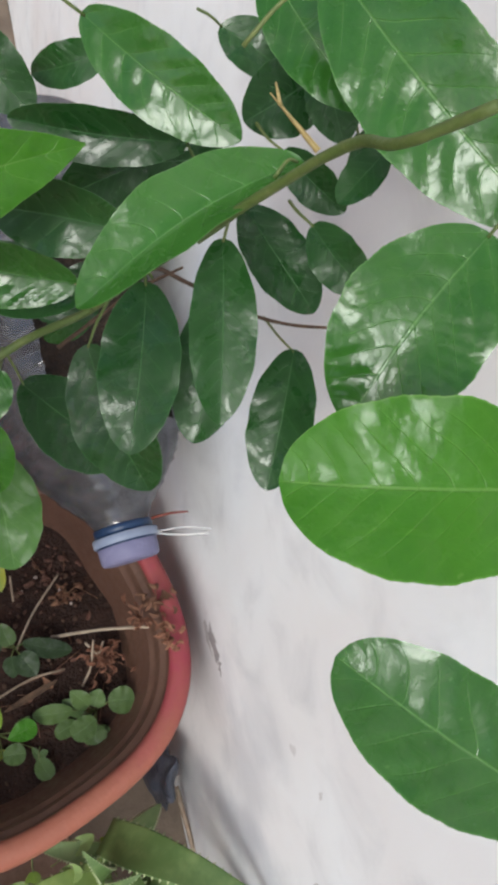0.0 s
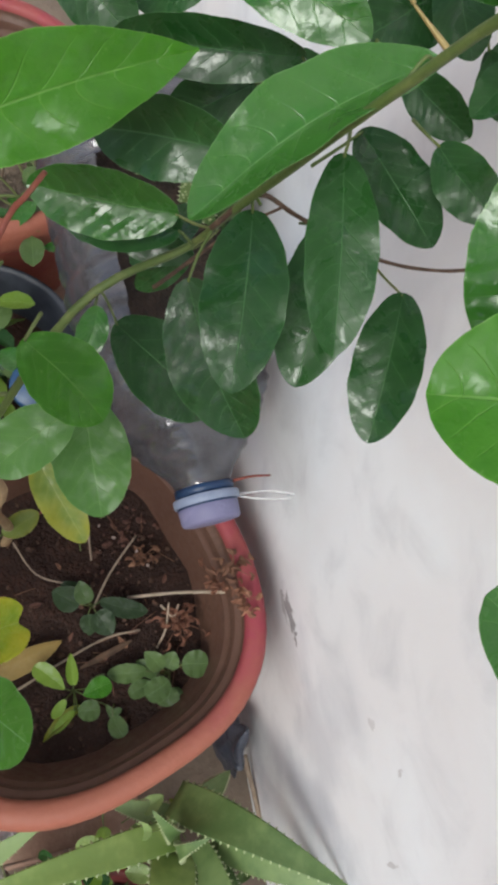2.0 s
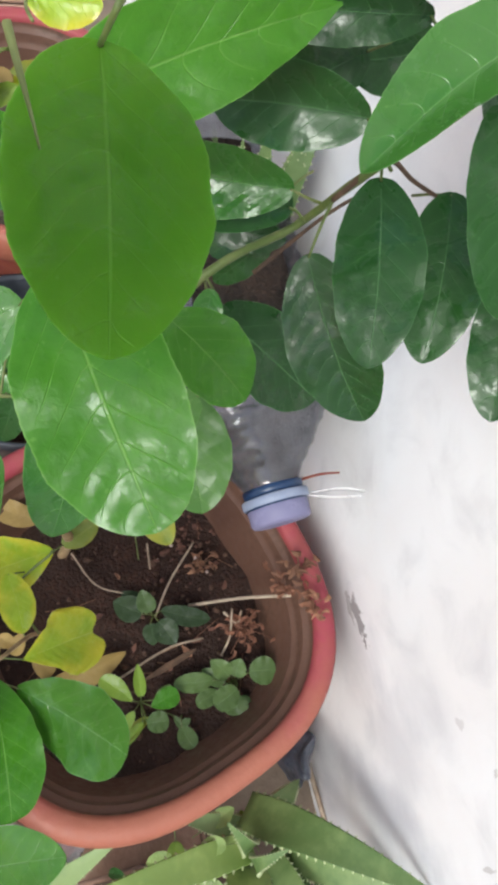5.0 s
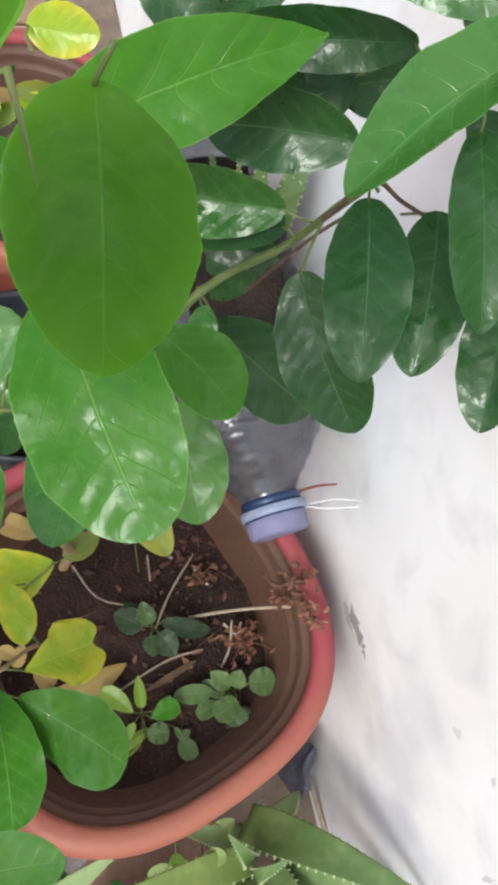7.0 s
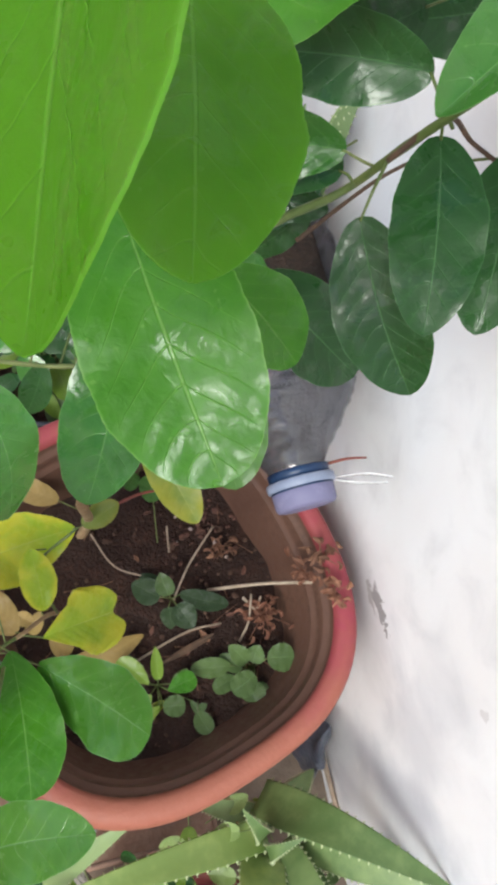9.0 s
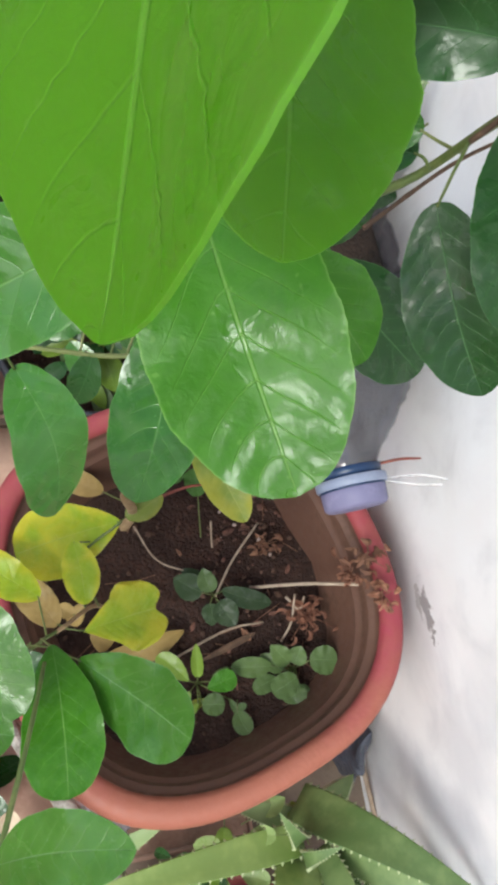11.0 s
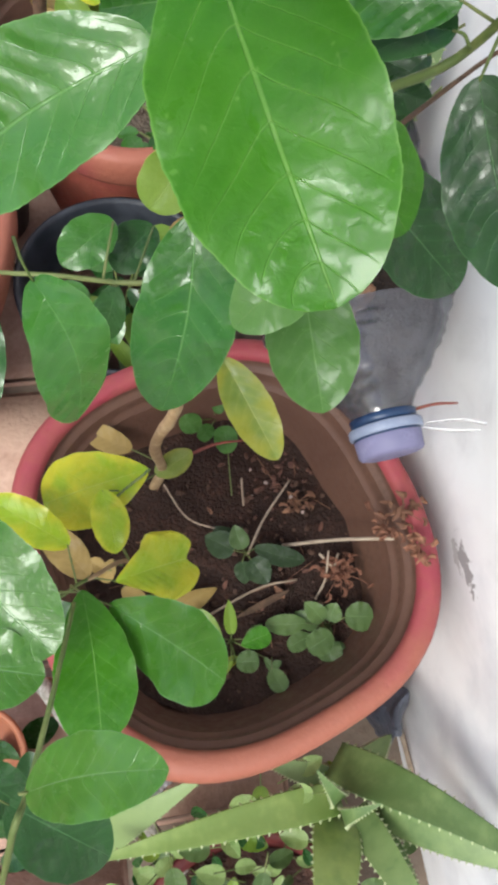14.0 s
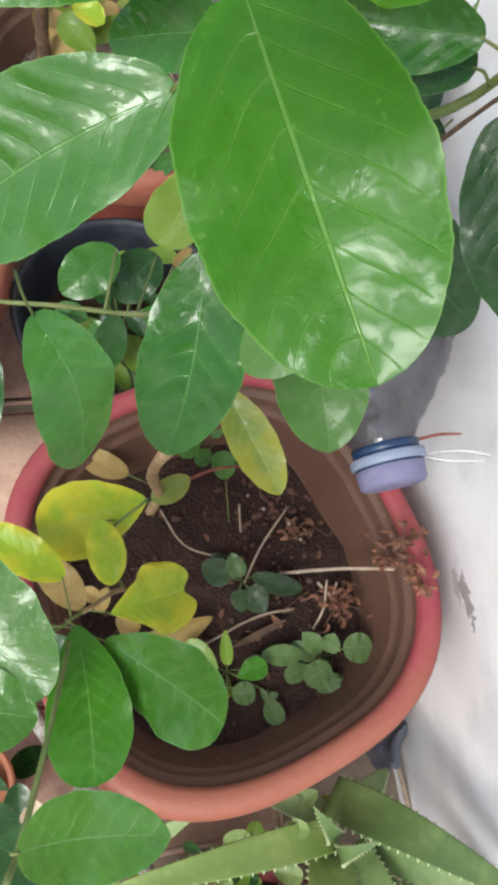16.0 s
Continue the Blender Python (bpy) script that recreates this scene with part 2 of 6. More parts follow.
def wall_material():
    """White lime wash with grey-blue damp blotches, a few flaked scars, and shade by the pot put into the colour."""
    n = Nodes("limewashed wall")
    p = n.place()
    wide, mid, fine = n.noise(6, 4, warp=0.6), n.noise(26, 5, warp=0.5), n.noise(320, 4)
    colour = n.mix(n.ramp(wide, 0.35, 0.7), (0.81, 0.80, 0.82), (0.86, 0.89, 0.93))
    colour = n.mix(n.math("MULTIPLY", n.ramp(mid, 0.45, 0.85), 0.45), colour, (0.45, 0.46, 0.50))

    def scar_shade_mask(place, size, edge, lean):
        m = n.add("ShaderNodeVectorMath", operation="SUBTRACT")
        n.put(m.inputs[0], p)
        m.inputs[1].default_value = place
        r = n.add("ShaderNodeVectorRotate", rotation_type="X_AXIS")
        n.put(r.inputs["Vector"], m.outputs[0])
        r.inputs["Angle"].default_value = radians(lean)
        d = n.add("ShaderNodeVectorMath", operation="DIVIDE")
        n.put(d.inputs[0], r.outputs[0])
        d.inputs[1].default_value = size
        w = n.add("ShaderNodeVectorMath", operation="LENGTH")
        n.put(w.inputs[0], d.outputs[0])
        return n.math("ADD", w.outputs["Value"], n.math("MULTIPLY", n.math("SUBTRACT", n.noise(240 if edge > 1 else 45, 4), 0.5), edge))

    # middle, half sizes, raggedness, lean, tone, share
    for place, size, edge, lean, tone, share in (
        ((0.118, 0.072, 0.1525), (1, 0.013, 0.0050), 3.2, 4, (0.22, 0.20, 0.20), 0.85),
        ((0.118, 0.080, 0.1450), (1, 0.008, 0.0030), 3.2, -4, (0.32, 0.30, 0.30), 0.7),
        ((0.118, 0.010, 0.222), (1, 0.0026, 0.0032), 3.0, 0, (0.52, 0.50, 0.51), 0.5),
        ((0.118, -0.010, 0.236), (1, 0.0020, 0.0026), 3.0, 0, (0.48, 0.46, 0.47), 0.6),
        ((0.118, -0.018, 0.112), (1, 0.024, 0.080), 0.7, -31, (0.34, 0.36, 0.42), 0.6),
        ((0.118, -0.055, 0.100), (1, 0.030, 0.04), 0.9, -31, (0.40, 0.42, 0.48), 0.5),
        # the next three paint the soft shade on the wall beside the pot
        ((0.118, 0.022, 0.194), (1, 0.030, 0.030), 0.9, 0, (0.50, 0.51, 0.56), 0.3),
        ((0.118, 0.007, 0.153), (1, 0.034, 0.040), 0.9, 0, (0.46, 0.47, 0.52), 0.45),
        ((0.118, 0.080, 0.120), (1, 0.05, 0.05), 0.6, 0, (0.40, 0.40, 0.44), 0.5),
        ((0.118, -0.045, 0.205), (1, 0.0012, 0.007), 2.0, 0, (0.4, 0.38, 0.38), 0.5),
    ):
        colour = n.mix(n.math("MULTIPLY", n.ramp(scar_shade_mask(place, size, edge, lean), 1.15, 0.75 if edge > 1 else 0.15), share), colour, tone)
    n.bump(n.math("ADD", n.math("MULTIPLY", mid, 0.8), n.math("MULTIPLY", fine, 0.5)), 0.22, 0.0012)
    return n.set(Base_Color=colour, Roughness=0.85)


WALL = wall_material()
YELLOWSTEM = mottled("yellow creeper stem", (0.38, 0.36, 0.05), (0.5, 0.46, 0.1), 150, 0.5, 0.1, 0.0003)
VARIEGATED = leaf_material("variegated creeper leaf", (0.05, 0.2, 0.03), (0.3, 0.42, 0.15), (0.4, 0.48, 0.2), (0.2, 0.4, 0.05), 0.32, 0.3, 1.1)


def film_material(name, tint, body, share, rough):
    """Thin scuffed plastic: part of the light goes straight through it."""
    n = Nodes(name)
    scuff = n.noise(90, 4, warp=0.6)
    n.bump(n.math("ADD", n.noise(60, 2, warp=0.4), n.math("MULTIPLY", scuff, 0.3)), 0.5, 0.0012)
    n.set(Base_Color=n.mix(scuff, body, tuple(min(1.0, 1.5 * c) for c in body)), Roughness=rough, Specular_IOR_Level=1.0, IOR=1.6)
    through_it = n.add("ShaderNodeBsdfTransparent")
    through_it.inputs["Color"].default_value = (*tint, 1)
    both = n.add("ShaderNodeMixShader")
    n.put(both.inputs[0], n.ramp(scuff, 0.3, 0.75, share - 0.08, share + 0.14))
    n.tree.links.new(through_it.outputs[0], both.inputs[1])
    n.tree.links.new(n.bsdf.outputs[0], both.inputs[2])
    n.tree.links.new(both.outputs[0], n.out.inputs["Surface"])
    return n.mat


CLEAR = film_material("scuffed clear bottle plastic", (0.82, 0.83, 0.86), (0.10, 0.10, 0.112), 0.42, 0.07)
WRAP = film_material("crumpled clear wrapper", (0.9, 0.9, 0.92), (0.62, 0.62, 0.65), 0.72, 0.08)
BOWLRED = mottled("dark crimson plastic", (0.11, 0.018, 0.02), (0.18, 0.035, 0.03), 60, 0.5, 0.2, 0.0006)
BLUELID = mottled("blue lid plastic", (0.014, 0.055, 0.14), (0.03, 0.09, 0.19), 120, 0.4, 0.08, 0.0003)
TERRACOTTA = mottled("terracotta plastic", (0.30, 0.10, 0.05), (0.40, 0.17, 0.09), 60, 0.65, 0.2, 0.0006)
FLAKE = mottled("reddish bark flake", (0.085, 0.037, 0.026), (0.19, 0.088, 0.062), 180, 0.85, 0.5, 0.0006)
GOLDHUSK = mottled("golden dry flower husk", (0.16, 0.066, 0.040), (0.31, 0.145, 0.085), 260, 0.8, 0.4, 0.0006)


# ---- building helpers ----
def mesh_of(name, bm, *materials):
    me = bpy.data.meshes.new(name)
    bm.normal_update()
    bm.to_mesh(me)
    bm.free()
    for m in materials:
        me.materials.append(m)
    for f in me.polygons:
        f.use_smooth = True
    return me


def part(name, bm, material, parent, label=""):
    """One mesh, built in world metres, under a thing or under a part."""
    ob = new(name, mesh_of(name, bm, material))
    ob.parent = parent
    if parent is not None and parent.type == "EMPTY":
        ob.matrix_parent_inverse = Matrix.Translation(-parent.location)
    return tagged(ob, label)


def thing(name, place, label, category, group=""):
    ob = new(name)
    ob.location = place
    ob.empty_display_size = 0.02
    return tagged(ob, label, category, group)


def solo(name, bm, material, label, category, kind="", group=""):
    return tagged(new(name, mesh_of(name, bm, material)), label, category, group, kind)


def smooth_path(points, steps=6):
    """A Catmull-Rom line through the points."""
    pts = [Vector(p) for p in points]
    if len(pts) == 2:
        return [pts[0].lerp(pts[1], i / steps) for i in range(steps + 1)]
    line = []
    ends = [2 * pts[0] - pts[1], *pts, 2 * pts[-1] - pts[-2]]
    for i in range(1, len(ends) - 2):
        a, b, c, d = ends[i - 1:i + 3]
        for s in range(steps):
            t = s / steps
            line.append(0.5 * (2 * b + (c - a) * t + (2 * a - 5 * b + 4 * c - d) * t * t + (3 * b - a - 3 * c + d) * t ** 3))
    line.append(pts[-1])
    return line


def tube(bm, points, r0, r1, sides=8, steps=6, rough=0.0, seed=0):
    """A tapered stem along a line, closed at both ends."""
    line = smooth_path(points, steps)
    rings, last = [], None
    for i, p in enumerate(line):
        way = (line[min(i + 1, len(line) - 1)] - line[max(i - 1, 0)]).normalized()
        x = way.orthogonal().normalized() if last is None else (last - way * last.dot(way)).normalized()
        last = x
        y = way.cross(x)
        r = r0 + (r1 - r0) * i / (len(line) - 1)
        ring = []
        for k in range(sides):
            a = 2 * math.pi * k / sides
            w = 1 + rough * noise.noise(p * 220 + Vector((seed, k * 0.7, 0)))
            ring.append(bm.verts.new(p + (x * math.cos(a) + y * math.sin(a)) * r * w))
        rings.append(ring)
    for a, b in zip(rings, rings[1:]):
        for k in range(sides):
            bm.faces.new((a[k], a[(k + 1) % sides], b[(k + 1) % sides], b[k]))
    bm.faces.new(rings[0][::-1])
    bm.faces.new(rings[-1])
    return bm


def stem(plant, name, material, points, r0, r1, label="", rough=0.25):
    return part(name, tube(bmesh.new(), points, r0, r1, 8, 6, rough, len(points)), material, plant, label)


FORMS = {"heart": (0.95, 0.27), "round": (0.5, 0.42), "oval": (0.62, 0.60), "obovate": (0.85, 0.45), "broad": (0.55, 0.5), "pointed": (0.62, 0.95), "ovate": (0.5, 0.75)}
leaf_count = [0]


def blade(bm, base, tip, width, face, form, bend, fold, curl=0.0, rows=16, cols=8, thick=0.0003, seed=0, quilt=0.0):
    """A leaf blade with two faces and an edge. Its length and width are kept in the UV map "blade", and the
    run of its side veins in "vein": whole numbers lie on a vein, and the blade bulges between them."""
    base, tip, face = Vector(base), Vector(tip), Vector(face)
    way = tip - base
    length = way.length
    way.normalize()
    face = (face - way * face.dot(way)).normalized()
    cross = way.cross(face)
    p, q = FORMS[form]
    fine = rows >= 12
    veins = 7 + seed % 3
    top = (p / (p + q)) ** p * (q / (p + q)) ** q
    uv = bm.loops.layers.uv.get("blade") or bm.loops.layers.uv.new("blade")
    run = bm.loops.layers.uv.get("vein") or bm.loops.layers.uv.new("vein")
    sheets = []
    for lift in (thick / 2, -thick / 2):
        grid = []
        for i in range(rows + 1):
            u = i / rows
            s = 0.015 + 0.985 * u if i else 0.0
            half = width / 2 * (max(s, 0.004) ** p * max(1 - s, 0.0) ** q / top)
            if form == "heart":
                half = width / 2 * math.sin(min(1.0, u / 0.8) * math.pi / 2)
            half = max(half, 0.0003)
            arch = math.sin(math.pi * u)
            sway = 0.03 * length * arch * math.sin(seed * 1.7)
            row = []
            for j in range(cols + 1):
                v = 2 * j / cols - 1
                out = abs(v)
                lean = half * (0.75 * out + 0.35 * out * out) / length
                vein = veins * (u - lean) + 0.22 * math.tanh(6 * v) + 0.13 * math.sin(seed + 8 * u + 3 * v)
                ripple = 0.030 * width * out ** 2 * math.sin(u * 17 + seed + (3 if v > 0 else 0)) * arch
                nick = 1.0
                if fine:
                    nick += 0.012 * math.sin(u * 31 + seed * 3 + v) - 0.014 * ((u * 22 + 0.4 * math.sin(seed + 9 * u)) % 1.0)
                z = bend * length * arch + fold * half * (out ** 1.4 - 0.45) + ripple + lift
                z += curl * length * u * u * (0.3 + 0.7 * out) - 0.02 * width * math.cos(v * math.pi) * arch
                uneven = 0.75 + 0.55 * math.sin(4.1 * u + 2.3 * v + seed * 2.1)
                z += quilt * width * (abs(math.sin(math.pi * vein)) ** 0.8 - 0.6) * out ** 0.5 * (1 - out ** 3) * arch ** 0.6 * uneven
                notch = 0.0
                if form == "heart":
                    notch = length * max(0.0, u - 0.35) / 0.65 * (0.15 * math.exp(-((v / 0.28) ** 2)) + 0.42 * (1 - math.sqrt(1 - v * v)))
                at = base + way * (u * length - notch) + cross * (half * v * nick + sway) + face * z
                row.append((bm.verts.new(at), (u, (v + 1) / 2), (vein, seed * 0.37 % 1.0)))
            grid.append(row)
        sheets.append(grid)

    def quad(*corners, rim=False):
        f = bm.faces.new([c[0] for c in corners])
        if rim:
            for e in f.edges:
                e.smooth = False
        for loop, c in zip(f.loops, corners):
            loop[uv].uv = c[1]
            loop[run].uv = c[2]

    up, down = sheets
    for i in range(rows):
        for j in range(cols):
            quad(up[i][j], up[i][j + 1], up[i + 1][j + 1], up[i + 1][j])
            quad(down[i][j], down[i + 1][j], down[i + 1][j + 1], down[i][j + 1])
        quad(up[i][0], up[i + 1][0], down[i + 1][0], down[i][0], rim=True)
        quad(up[i][cols], down[i][cols], down[i + 1][cols], up[i + 1][cols], rim=True)
    for j in range(cols):
        quad(up[0][j], down[0][j], down[0][j + 1], up[0][j + 1], rim=True)
        quad(up[rows][j], up[rows][j + 1], down[rows][j + 1], down[rows][j], rim=True)
    return bm


# how far the blade bulges between its side veins, as a share of its width
QUILT = {"citrus leaf": 0.045, "young citrus leaf": 0.027, "old citrus leaf": 0.016, "shrub leaf": 0.014, "thin young leaf": 0.012, "yellowing leaf": 0.022, "ageing leaf": 0.016}
LABELS = {}


def leaf(plant, material, base, tip, width, face, form="oval", bend=0.06, fold=0.12, curl=0.0, to=None, name="leaf", wood=None, small=False):
    leaf_count[0] += 1
    rows, cols = (8, 4) if small else (66, 20 if form == "heart" else 16)
    bm = blade(bmesh.new(), base, tip, width, face, form, bend, fold, curl, rows, cols, 0.00016, leaf_count[0], 0.0 if small else QUILT.get(material.name, 0.006))
    ob = part(name, bm, material, plant, LABELS.get(material.name, ""))
    if to is not None:
        mid = (Vector(base) + Vector(to)) / 2 + Vector(face) * 0.002
        part("stalk", tube(bmesh.new(), [Vector(base).lerp(Vector(tip), 0.02), mid, to], 0.0003, 0.0004, 6, 4), wood or GREENWOOD, ob)
    return ob


LABELS.update({
    "young citrus leaf": "bright green glossy young leaf",
    "citrus leaf": "mid-green waxy leaf",
    "old citrus leaf": "dark green glossy leaf",
    "yellowing leaf": "yellow-green ageing leaf",
    "thin young leaf": "broad thin yellow-green young leaf",
    "shrub leaf": "smooth bright green leaf",
    "leaf underside": "matte pale green leaf underside",
    "ageing leaf": "olive leaf with yellow tip",
    "withered leaf": "withered ochre leaf",
})

# ---- setting: ground, wall ----
def box(bm, lo, hi):
    v = [bm.verts.new((x, y, z)) for x in (lo[0], hi[0]) for y in (lo[1], hi[1]) for z in (lo[2], hi[2])]
    for f in ((0, 1, 3, 2), (4, 6, 7, 5), (0, 4, 5, 1), (2, 3, 7, 6), (0, 2, 6, 4), (1, 5, 7, 3)):
        bm.faces.new([v[i] for i in f])
    return bm


bm = bmesh.new()
box(bm, (-300, -300, -0.5), (300, 300, -0.008))
ground = solo("ground", bm, TERRAIN, "bare trodden earth under the clay pavers", "ground", "structure")

bm = bmesh.new()
NY, NZ = 90, 60
grid = [[bm.verts.new((0.118 + 0.0025 * noise.noise(Vector((0, y * 9, z * 9))), y, z)) for z in [-0.008 + 2.6 * (k / NZ) ** 1.6 for k in range(NZ + 1)]] for y in [-1.6 + 4.2 * k / NY for k in range(NY + 1)]]
for a, b in zip(grid, grid[1:]):
    for k in range(NZ):
        bm.faces.new((a[k], a[k + 1], b[k + 1], b[k]))
rear = [[bm.verts.new((0.30, y, z)) for z in (-0.008, 2.592)] for y in (-1.6, 2.6)]
bm.faces.new((grid[0][0], grid[-1][0], rear[1][0], rear[0][0]))
bm.faces.new((grid[0][-1], rear[0][1], rear[1][1], grid[-1][-1]))
bm.faces.new((rear[0][0], rear[1][0], rear[1][1], rear[0][1]))
bm.faces.new([*grid[0][::-1], rear[0][0], rear[0][1]])
bm.faces.new([*grid[-1], rear[1][1], rear[1][0]])
wall_east = solo("wall_east", bm, WALL, "white limewashed wall with grey damp blotches and painted shade by the pot", "wall", "structure")
for f in wall_east.data.polygons:
    f.use_smooth = len(f.vertices) == 4

bm = bmesh.new()
box(bm, (-4.0, 1.5, -0.008), (0.117, 1.7, 2.6))
solo("wall_north", bm, WALL, "plain limewashed wall closing the yard", "wall", "structure")


# ---- pots ----
POT = Vector((0.007, 0.100, 0.0))


def lathe(bm, profile, centre, square=2.35, turn=0.3, sides=96, wobble=0.0, squash=1.0):
    """A turned form, a little squared, through (radius, height) pairs."""
    rings = []
    for r, z in profile:
        ring = []
        for k in range(sides):
            a = 2 * math.pi * k / sides
            c, s = math.cos(a - turn), math.sin(a - turn)
            w = 1 / (abs(c) ** square + abs(s) ** square) ** (1 / square)
            w *= 1 + wobble * noise.noise(Vector((math.cos(a) * 2, math.sin(a) * 2, z * 12)))
            ring.append(bm.verts.new((centre[0] - 0.04 * (1 - squash) + squash * r * w * math.cos(a), centre[1] + r * w * math.sin(a), centre[2] + z)))
        rings.append(ring)
    for a, b in zip(rings, rings[1:]):
        for k in range(sides):
            bm.faces.new((a[k], a[(k + 1) % sides], b[(k + 1) % sides], b[k]))
    return rings


def garden_pot(place, label, group, square=2.65):
    pot = thing("plant_pot", place, label, "pot", group)
    c = Vector(place)
    bm = bmesh.new()
    rings = lathe(bm, [(0.0512, 0.0), (0.0552, 0.001), (0.0566, 0.006), (0.0891, 0.132), (0.0901, 0.137)], c, square, squash=0.948)
    bm.faces.new(rings[0][::-1])
    part("body", bm, POTBODY, pot)
    bm = bmesh.new()
    lathe(bm, [(0.0872, 0.1345), (0.0951, 0.1345), (0.0980, 0.1365), (0.0995, 0.1400), (0.1003, 0.1500), (0.0997, 0.1560), (0.0977, 0.1590), (0.0941, 0.1600), (0.0904, 0.1592), (0.0888, 0.1575), (0.0883, 0.1545)], c, square, wobble=0.006, squash=0.948)
    part("rim", bm, RIM, pot, "red rolled rim with faded patches")
    bm = bmesh.new()
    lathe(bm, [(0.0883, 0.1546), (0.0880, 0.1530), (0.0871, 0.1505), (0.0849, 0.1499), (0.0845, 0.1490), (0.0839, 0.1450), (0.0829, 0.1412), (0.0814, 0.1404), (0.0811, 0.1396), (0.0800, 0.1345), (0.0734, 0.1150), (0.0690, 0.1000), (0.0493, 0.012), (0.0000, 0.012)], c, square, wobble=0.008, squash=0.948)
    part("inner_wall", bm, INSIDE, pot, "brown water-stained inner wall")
    return pot


main_pot = garden_pot(POT, "red plastic plant pot with brown-stained inside", "plant pots")


def soil_in(pot_place, radius, height, name, label, seed, matter=None):
    bm = bmesh.new()
    c = Vector(pot_place)
    rings, n, sides = [], 22, 72
    for i in range(n + 1):
        r = radius * i / n
        ring = []
        for k in range(sides if i else 1):
            a = 2 * math.pi * k / sides
            p = Vector((r * math.cos(a), r * math.sin(a), 0))
            q = p * 42 + Vector((seed, 0, 0))
            z = 0.0035 * noise.noise(q) + 0.0020 * noise.noise(q * 3) + 0.0009 * noise.noise(q * 9) + 0.003 * (r / radius) ** 4
            ring.append(bm.verts.new(c + p + Vector((0, 0, height + z))))
        rings.append(ring)
    for k in range(sides):
        bm.faces.new((rings[0][0], rings[1][k], rings[1][(k + 1) % sides]))
    for a, b in zip(rings[1:], rings[2:]):
        for k in range(sides):
            bm.faces.new((a[k], b[k], b[(k + 1) % sides], a[(k + 1) % sides]))
    return solo(name, bm, matter or SOIL, label, "soil", "stuff")


soil_in(POT, 0.0785, 0.111, "soil", "dark damp potting soil in the red pot", 3)


def lump(bm, place, size, seed, flat=0.6):
    m = Matrix.LocRotScale(place, Euler((seed * 1.3, seed * 2.1, seed * 0.7)), (size, size * (0.6 + 0.4 * math.sin(seed) ** 2), size * flat))
    made = bmesh.ops.create_icosphere(bm, subdivisions=1, radius=1.0, matrix=m)
    for v in made["verts"]:
        v.co += (v.co - Vector(place)) * 0.5 * noise.noise(v.co * 400 + Vector((seed, 0, 0)))


rng = random.Random(4)
bm = bmesh.new()
for i in range(260):
    a, r = rng.random() * 2 * math.pi, 0.073 * math.sqrt(rng.random())
    lump(bm, POT + Vector((r * math.cos(a), r * math.sin(a), 0.1125)), 0.0006 + 0.0022 * rng.random() ** 3, i)
solo("soil_crumbs", bm, CRUMB, "loose brown soil crumbs and bark bits", "soil", "stuff")
for i, (x, y, s) in enumerate(((0.0349, 0.1379, 0.0016), (0.0275, 0.146, 0.0012), (0.047, 0.128, 0.0018), (0.052, 0.119, 0.0013), (0.026, 0.131, 0.0010))):
    bm = bmesh.new()
    lump(bm, Vector((x, y, 0.1145)), s, i + 40, 0.7)
    solo("pebble", bm, PEBBLE, "small pale pebble on the damp soil", "pebble", group="pebbles on the soil")

# ---- citrus ----
citrus = thing("citrus_plant", (-0.026, 0.143, 0.108), "leafy citrus with glossy green leaves growing from the red pot", "plant")
# leaves of citrus
stem(citrus, "twig", REDTWIG, [(-0.0213, 0.1091, 0.4039), (-0.0145, 0.1147, 0.4154), (-0.0119, 0.1144, 0.4201), (-0.0079, 0.1156, 0.4258)], 0.0007, 0.0005, "dry red-brown twig")
stem(citrus, "twig", GREENWOOD, [(-0.0169, 0.1172, 0.3361), (-0.0356, 0.1248, 0.3228), (-0.0565, 0.1284, 0.3229), (-0.0773, 0.1323, 0.3209)], 0.0008, 0.0006, "slender green twig")
stem(citrus, "thorn", GREENWOOD, [(-0.0380, 0.0667, 0.4828), (-0.0374, 0.0623, 0.4810), (-0.0367, 0.0580, 0.4787)], 0.0004, 8e-05, "sharp green thorn")
stem(citrus, "thorn", THORN, [(0.0603, 0.1123, 0.4593), (0.0564, 0.1173, 0.4611), (0.0514, 0.1221, 0.4636)], 0.0007, 0.00015, "sharp tan thorn")
stem(citrus, "thorn", THORN, [(0.0533, 0.1200, 0.4628), (0.0522, 0.1229, 0.4654)], 0.0005, 0.00015, "sharp tan thorn")
stem(citrus, "twig", BROWNWOOD, [(0.0207, 0.1250, 0.3754), (0.0422, 0.1364, 0.3835), (0.0565, 0.1396, 0.3906)], 0.0006, 0.0004, "thin dark brown twig")
stem(citrus, "twig", BROWNWOOD, [(0.0267, 0.1138, 0.4125), (0.0339, 0.1125, 0.4242), (0.0461, 0.1152, 0.4151), (0.0663, 0.1102, 0.4069), (0.0864, 0.1091, 0.4027), (0.1048, 0.1060, 0.4084)], 0.0006, 0.0004, "thin dark brown twig")
stem(citrus, "branch", GREENWOOD, [(-0.0310, 0.1141, 0.2984), (-0.0012, 0.1141, 0.3818), (0.0265, 0.1238, 0.3935), (0.0306, 0.1116, 0.4222), (0.0386, 0.0818, 0.4857), (0.0351, 0.0659, 0.5032), (0.0361, 0.0583, 0.5149)], 0.0012, 0.0006, "green-brown thorny branch")
stem(citrus, "branch", GREENSTEM, [(-0.0279, 0.1037, 0.3148), (-0.0228, 0.1199, 0.3676), (-0.0258, 0.1172, 0.3936), (-0.0253, 0.1120, 0.4193), (-0.0255, 0.1154, 0.4374)], 0.0011, 0.0005, "slender dark green branch")
